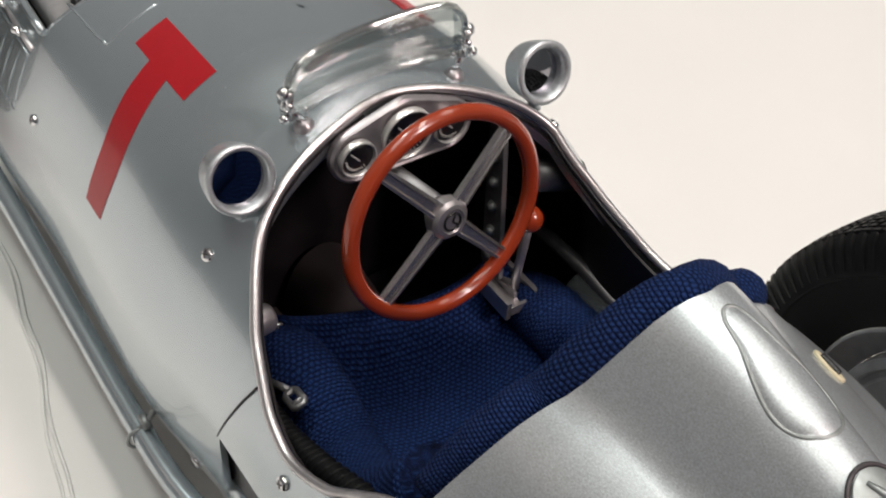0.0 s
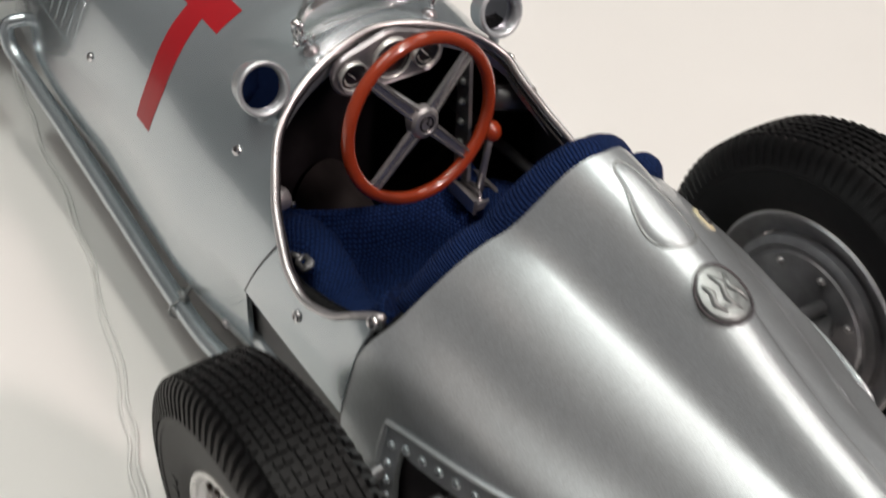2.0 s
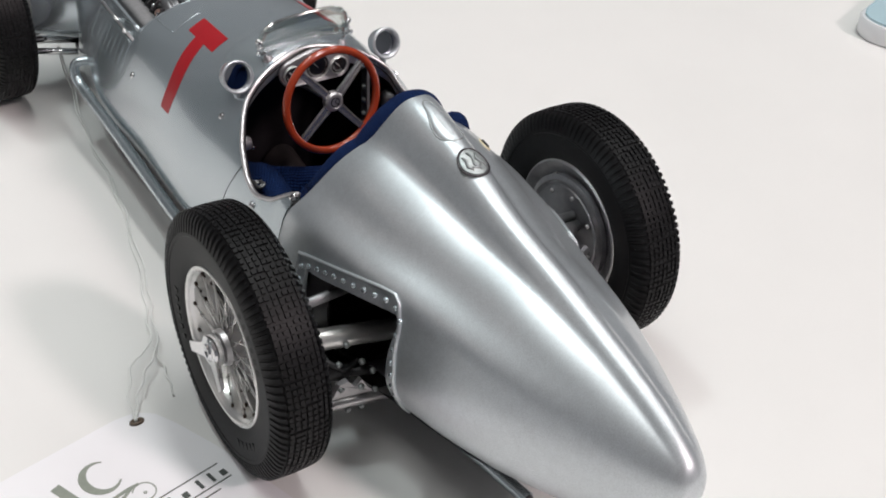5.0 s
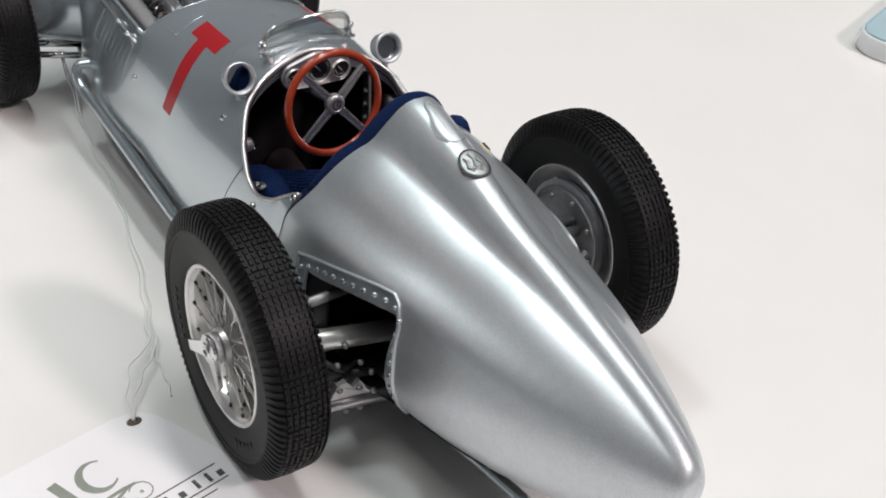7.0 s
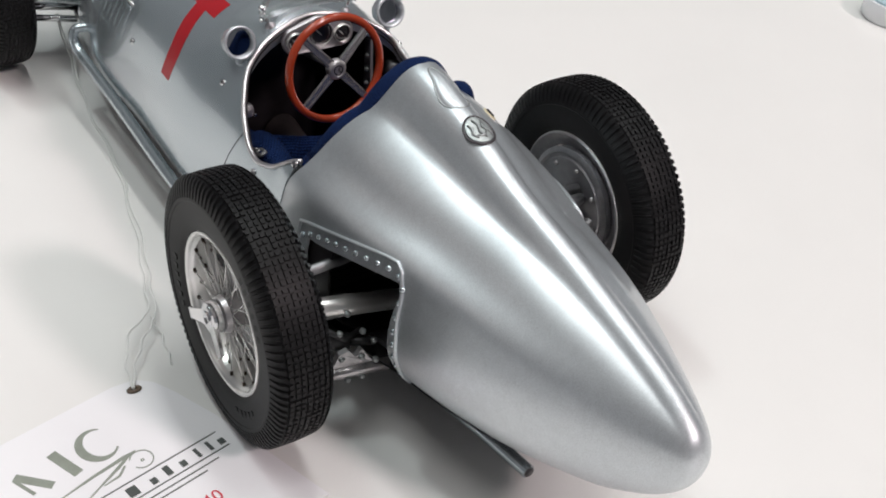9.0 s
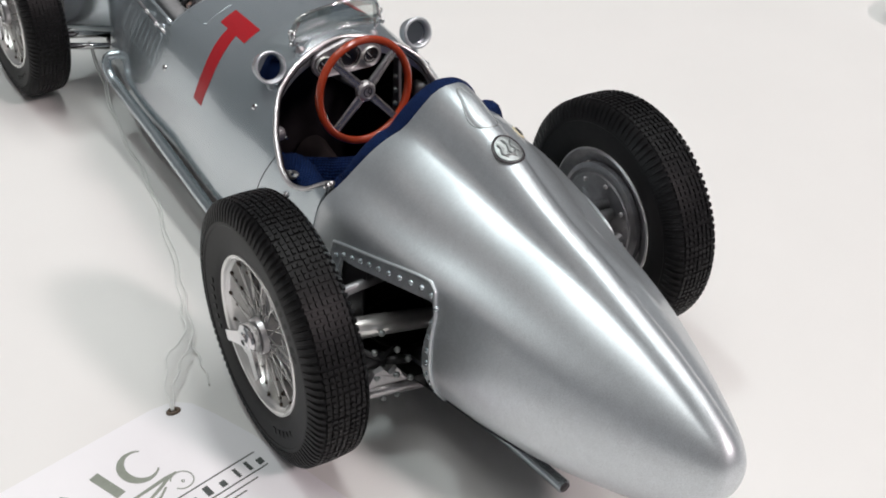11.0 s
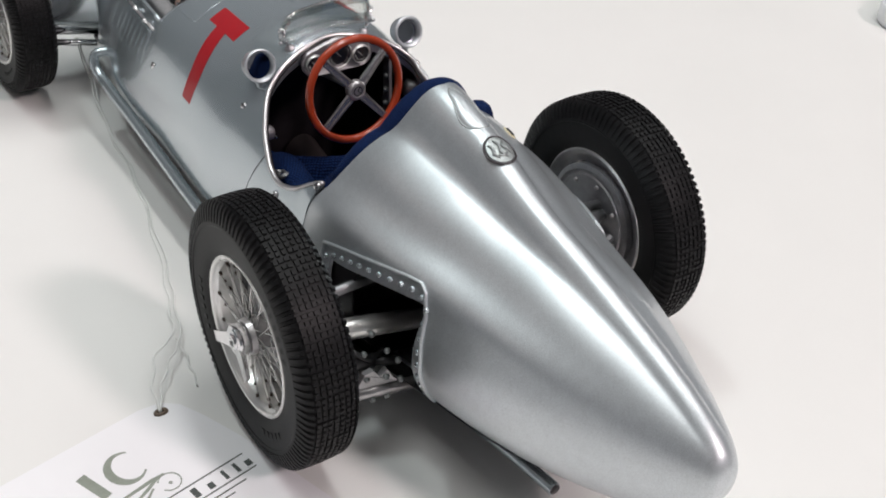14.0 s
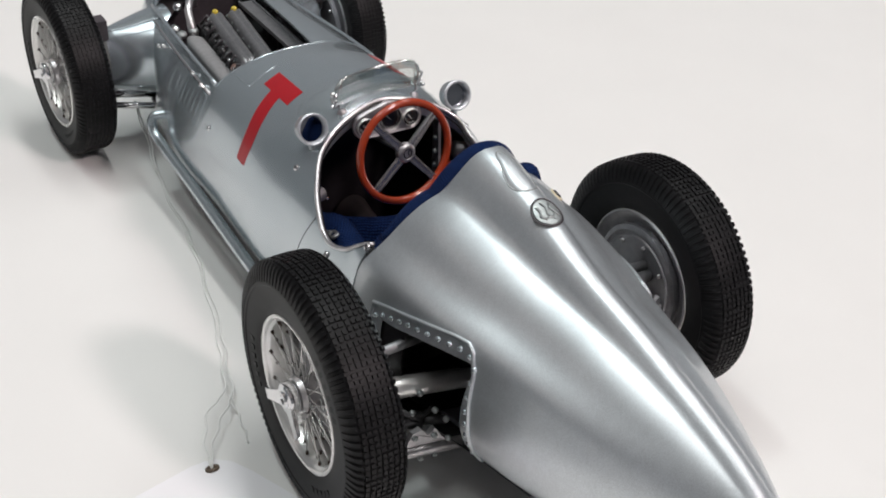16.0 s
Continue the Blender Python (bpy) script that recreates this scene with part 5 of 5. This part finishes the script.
for k in range(6):
    part("union_nut", BALL, engine).matrix_local = pose((-15.4 + 0.9 * k) * MM, (95 + 5.2 * k) * MM, 44.2 * MM) @ Matrix.Diagonal((0.5, 0.7, 0.5, 1))
for x in (8.6, 15.4):
    part("bay_bar", mesh("bay_bar", *tube([(x, 87.5, 47.5 - abs(x) * 0.25), (x, 110, 47.2 - abs(x) * 0.25), (x * 0.9, 149, 46.0 - abs(x) * 0.25)], 0.9, 10), DULL), engine)
for x, y, z, r in ((-17.8, 94, 40, 1.6), (-17.2, 131, 40.5, 1.5), (-14, 137, 44, 1.3), (-6, 140, 46, 1.5), (4, 136, 46, 1.4), (10, 100, 42, 1.2), (9, 112, 43, 1.2)):
    ob = part("fitting", BALL, engine)
    ob.location, ob.scale = (x * MM, y * MM, z * MM), (r, r * 1.4, r)
for x, y, z in ((25.2, 112.8, 31.9), (25.3, 107.7, 32.9), (22.4, 135.3, 32.4), (22.7, 130.2, 32.4)):
    hoop = [(x + 0.5 * math.cos(a * PI / 8), y + 1.2 * math.cos(a * PI / 8), z + 1.2 * math.sin(a * PI / 8)) for a in range(16)]
    part("bonnet_ring", mesh("bonnet_ring", *join(tube(hoop, 0.42, 6, True), rod((x, y, z - 0.8), (x - 3.0, y, z - 1.6), 0.45, 8)), CHROME), car, "small chrome bonnet ring")

# ---- tag card, its string, and the phone ----
TOP = 0.0
tag = thing("swing_tag", "white card swing tag with grey-green print", "tag", at=(-56, 14, TOP))


def flat(points, z0, z1):
    n = len(points)
    V = [(x + 56, y - 14, z0) for x, y in points] + [(x + 56, y - 14, z1) for x, y in points]
    return V, [tuple(range(n))[::-1], tuple(range(n, 2 * n))] + [(i, (i + 1) % n, n + (i + 1) % n, n + i) for i in range(n)]


def ink(u, v):
    """Place on the card: u along the printed lines, v up the card."""
    d, n = Vector((20.0, 4.4)).normalized(), Vector((-4.4, 20.0)).normalized()
    o = Vector((-66.8, -8.6))
    p = o + d * u + n * v
    return (p.x, p.y)


corners = [(-49.4, 10.0), (-52.0, 14.4), (-55.0, 16.6), (-59.5, 16.6), (-98.0, 8.2), (-90.6, -38.0), (-35.6, -26.0), (-45.2, 1.0)]
part("card", mesh("card", *flat([(x, y) for x, y in corners], 0.05, 0.45), CARD, False), tag)


lift = [0.0]


def stroke(points, w, name, mat, label=""):
    P = [Vector(p) for p in points]
    L, R = [], []
    for i, p in enumerate(P):
        t = (P[min(i + 1, len(P) - 1)] - P[max(i - 1, 0)]).normalized()
        n = Vector((-t.y, t.x))
        ww = (w[i] if isinstance(w, list) else w) / 2
        L.append(p + n * ww)
        R.append(p - n * ww)
    lift[0] += 0.004
    V = [(q.x + 56, q.y - 14, z) for z in (0.40, 0.462 + lift[0]) for q in L + R]
    k = len(P)
    F = []
    for i in range(k - 1):
        F.append((2 * k + k + i, 2 * k + k + i + 1, 2 * k + i + 1, 2 * k + i))
    for i in range(k - 1):
        F += [(i, i + 1, 2 * k + i + 1, 2 * k + i), (k + i + 1, k + i, 3 * k + i, 3 * k + i + 1)]
    return part(name, mesh(name, V, F, mat, False), tag, label)


def arc_pts(cu, cv, ru, rv, a0, a1, n=24):
    return [ink(cu + ru * math.cos(radians(a0 + (a1 - a0) * k / n)), cv + rv * math.sin(radians(a0 + (a1 - a0) * k / n))) for k in range(n + 1)]


# printed shapes of the maker's mark
stroke(arc_pts(2.9, 12.3, 3.3, 3.8, 55, 315), [0.35 + 1.35 * math.sin(PI * k / 24) ** 1.6 for k in range(25)], "printed_shape", INK_GREEN, "grey-green printed curve")
stroke(arc_pts(-19.0, 12.3, 3.3, 3.8, 55, 315), [0.35 + 1.35 * math.sin(PI * k / 24) ** 1.6 for k in range(25)], "printed_shape", INK_GREEN, "grey-green printed curve")
stroke([ink(-12.2, 14.8), ink(-8.0, 9.0)], 1.7, "printed_shape", INK_GREEN)
stroke([ink(-4.7, 15.6), ink(-3.3, 8.5)], 2.0, "printed_shape", INK_GREEN)
stroke([ink(-12.6, 14.2), ink(-11.4, 9.2)], 0.7, "printed_shape", INK_GREEN)
stroke([ink(-9, 5.4), ink(-2, 6.2), ink(4.5, 6.6), ink(7.0, 6.6)], [0.25, 0.6, 0.8, 0.4], "printed_line", INK_GREEN)
stroke([ink(-5, 2.4), ink(-1.5, 3.7), ink(2.6, 5.2), ink(5.8, 6.6)], [0.25, 0.4, 0.7, 0.5], "printed_line", INK_GREEN)
stroke([ink(-1.6, 3.2), ink(1.6, 3.4), ink(3.6, 4.8)], [0.25, 0.5, 0.4], "printed_line", INK_GREEN)
stroke(arc_pts(6.7, 4.3, 2.1, 2.1, -150, 150), 0.25, "printed_ring", INK_GREEN, "thin printed ring")
stroke(arc_pts(6.7, 4.0, 0.25, 0.25, 0, 360, 8), 0.25, "printed_ring", INK_GREEN)
for u0, u1, v in ((-9.0, 20.5, 1.15), (-4.0, 20.7, -2.9), (-2.0, 17.3, -4.3), (0.0, 13.9, -5.5)):
    stroke([ink(u0, v), ink(u1, v)], 0.27, "printed_line", INK_GREY, "thin dark printed line")


def words(body, size, at, spacing, mat, label):
    cu = bpy.data.curves.new("printed_word", "FONT")
    cu.body, cu.size, cu.space_character, cu.extrude = body, size * MM, spacing, 0.02 * MM
    cu.materials.append(mat)
    ob = new("printed_word", cu)
    ob.parent = tag
    x, y = at
    ob.location = ((x + 56) * MM, (y - 14) * MM, 0.53 * MM)
    ob.rotation_euler = (0, 0, math.atan2(4.4, 20.0))
    return tagged(ob, label)


for u, wide, tall in ((1.4, 2.0, 2.3), (5.5, 1.2, 1.5), (8.6, 1.2, 2.4), (11.7, 1.2, 1.5), (15.0, 0.7, 2.4), (17.6, 0.7, 2.4), (20.0, 1.2, 1.5)):
    stroke([ink(u, -2.2), ink(u, tall - 2.2)], wide, "printed_bar", INK_GREY, "small dark grey printed bar")
words("40", 3.6, ink(9.0, -12.4), 1.05, INK_RED, "red printed figures 40")
part("eyelet", mesh("eyelet", *tube([(1.1 * math.cos(a * PI / 10), 0.55 * math.sin(a * PI / 10), 0.6) for a in range(20)], 0.4, 8, True), BROWN), tag, "small brown eyelet with a knot")
loop = new("tag_string")
tagged(loop, "thin white string looped from tag to front axle", "string")
for path in ([(-56.0, 14, 2.0), (-54.2, 19, 3.4), (-49.0, 25, 4.2), (-45.6, 29, 3.6), (-41.5, 43, 2.4), (-37.6, 54, 2.0), (-33.6, 78, 1.6), (-30.6, 95, 1.6), (-28.4, 119, 2.2), (-25.6, 138, 6.0), (-24.6, 150, 13)],
             [(-56.2, 14, 2.0), (-56.0, 19, 3.8), (-51.5, 27, 5.0), (-46.4, 31, 3.6), (-43.0, 42, 1.7), (-39.0, 53, 1.6), (-34.6, 76, 1.8), (-31.2, 96, 1.6), (-28.9, 118, 1.7), (-26.2, 139, 5.0), (-25.0, 150, 13)],
             [(-47.0, 17.5, 1.6), (-46.2, 23, 1.7), (-45.2, 29, 2.6), (-45.8, 31, 3.4)]):
    pts = [Vector((x, y, max(0.35, z - 1.0 - y * 0.0113))) for x, y, z in path]
    dn = []
    for p0, p1 in zip(pts, pts[1:]):
        dn += [p0.lerp(p1, k / 6) for k in range(6)]
    dn.append(pts[-1])
    for _ in range(4):
        dn = [dn[0]] + [(dn[i - 1] + dn[i] * 2 + dn[i + 1]) / 4 for i in range(1, len(dn) - 1)] + [dn[-1]]
    dn = [p + Vector((0.35 * math.sin(1.1 * i + len(path)) + 0.3 * math.sin(0.37 * i), 0, 0)) * min(1, i / 6, (len(dn) - 1 - i) / 6) for i, p in enumerate(dn)]
    part("strand", mesh("strand", *tube(dn, 0.22, 6), STRING), loop)

phone = thing("phone", "white phone with rounded metal edge lying on table", "phone", at=(269.6, 18.6, TOP))


def slab(z0, z1, wx, wy, r, bulge):
    ring = []
    for cx, cy, a0 in ((wx - r, wy - r, 0), (-wx + r, wy - r, 90), (-wx + r, -wy + r, 180), (wx - r, -wy + r, 270)):
        ring += [(cx + r * math.cos(radians(a0 + 9 * k)), cy + r * math.sin(radians(a0 + 9 * k))) for k in range(11)]
    n = len(ring)
    lv = [(z0, 0.94), (z0 + 1, 1.0), ((z0 + z1) / 2, 1.0 + bulge), (z1 - 1, 1.0), (z1, 0.95)]
    V = [(x * (1 - (1 - k) * r / wx), y * (1 - (1 - k) * r / wy), z) for z, k in lv for x, y in ring]
    F = [(i * n + j, i * n + (j + 1) % n, i * n + n + (j + 1) % n, i * n + n + j) for i in range(4) for j in range(n)] + [tuple(range(n))[::-1], tuple(range(4 * n, 5 * n))]
    return V, F


part("body", mesh("phone_body", *slab(0, 6.5, 68, 35, 10, 0.0), PHONE_EDGE, True, 40), phone, "pale grey metal edge")
part("face", mesh("phone_face", *slab(6.3, 6.8, 66.6, 33.6, 9, 0.0), SCREEN, True, 40), phone, "pale blue glossy front")
part("screen", mesh("phone_screen", *slab(6.7, 6.95, 50, 29, 2, 0.0), GLASS_BLUE, True, 40), phone, "blue-grey reflecting screen")
phone.rotation_euler = (0, 0, radians(-70))


# ---- room ----
def room():
    top = new("table_top", mesh("table_top", *box(-480, 900, -430, 252, -30, TOP), TABLE, False))
    top.rotation_euler = (0, 0, -math.atan2(0.53, 0.85))
    tagged(top, "plain off-white laminate table top", "table", kind="structure")
    leg = mesh("table_leg", *box(-20, 20, -20, 20, -750, -30), PANEL_GREY, False)
    for x, y in ((-440, -390), (860, -390), (-440, 212), (860, 212)):
        part("table_leg", leg, top).location = (x * MM, y * MM, 0)
    for name, b in (("wall_north", box(-2500, 2500, 2400, 2500, -750, 1750)), ("wall_south", box(-2500, 2500, -2500, -2400, -750, 1750)),
                    ("wall_west", box(-2500, -2400, -2400, 2400, -750, 1750)), ("wall_east", box(2400, 2500, -2400, 2400, -750, 1750)),
                    ("floor", box(-2500, 2500, -2500, 2500, -850, -750)), ("ceiling", box(-2500, 2500, -2500, 2500, 1750, 1850))):
        tagged(new(name, mesh(name, *b, FLOOR if name == "floor" else CEILING if name == "ceiling" else WALL, False)), kind="structure")


room()
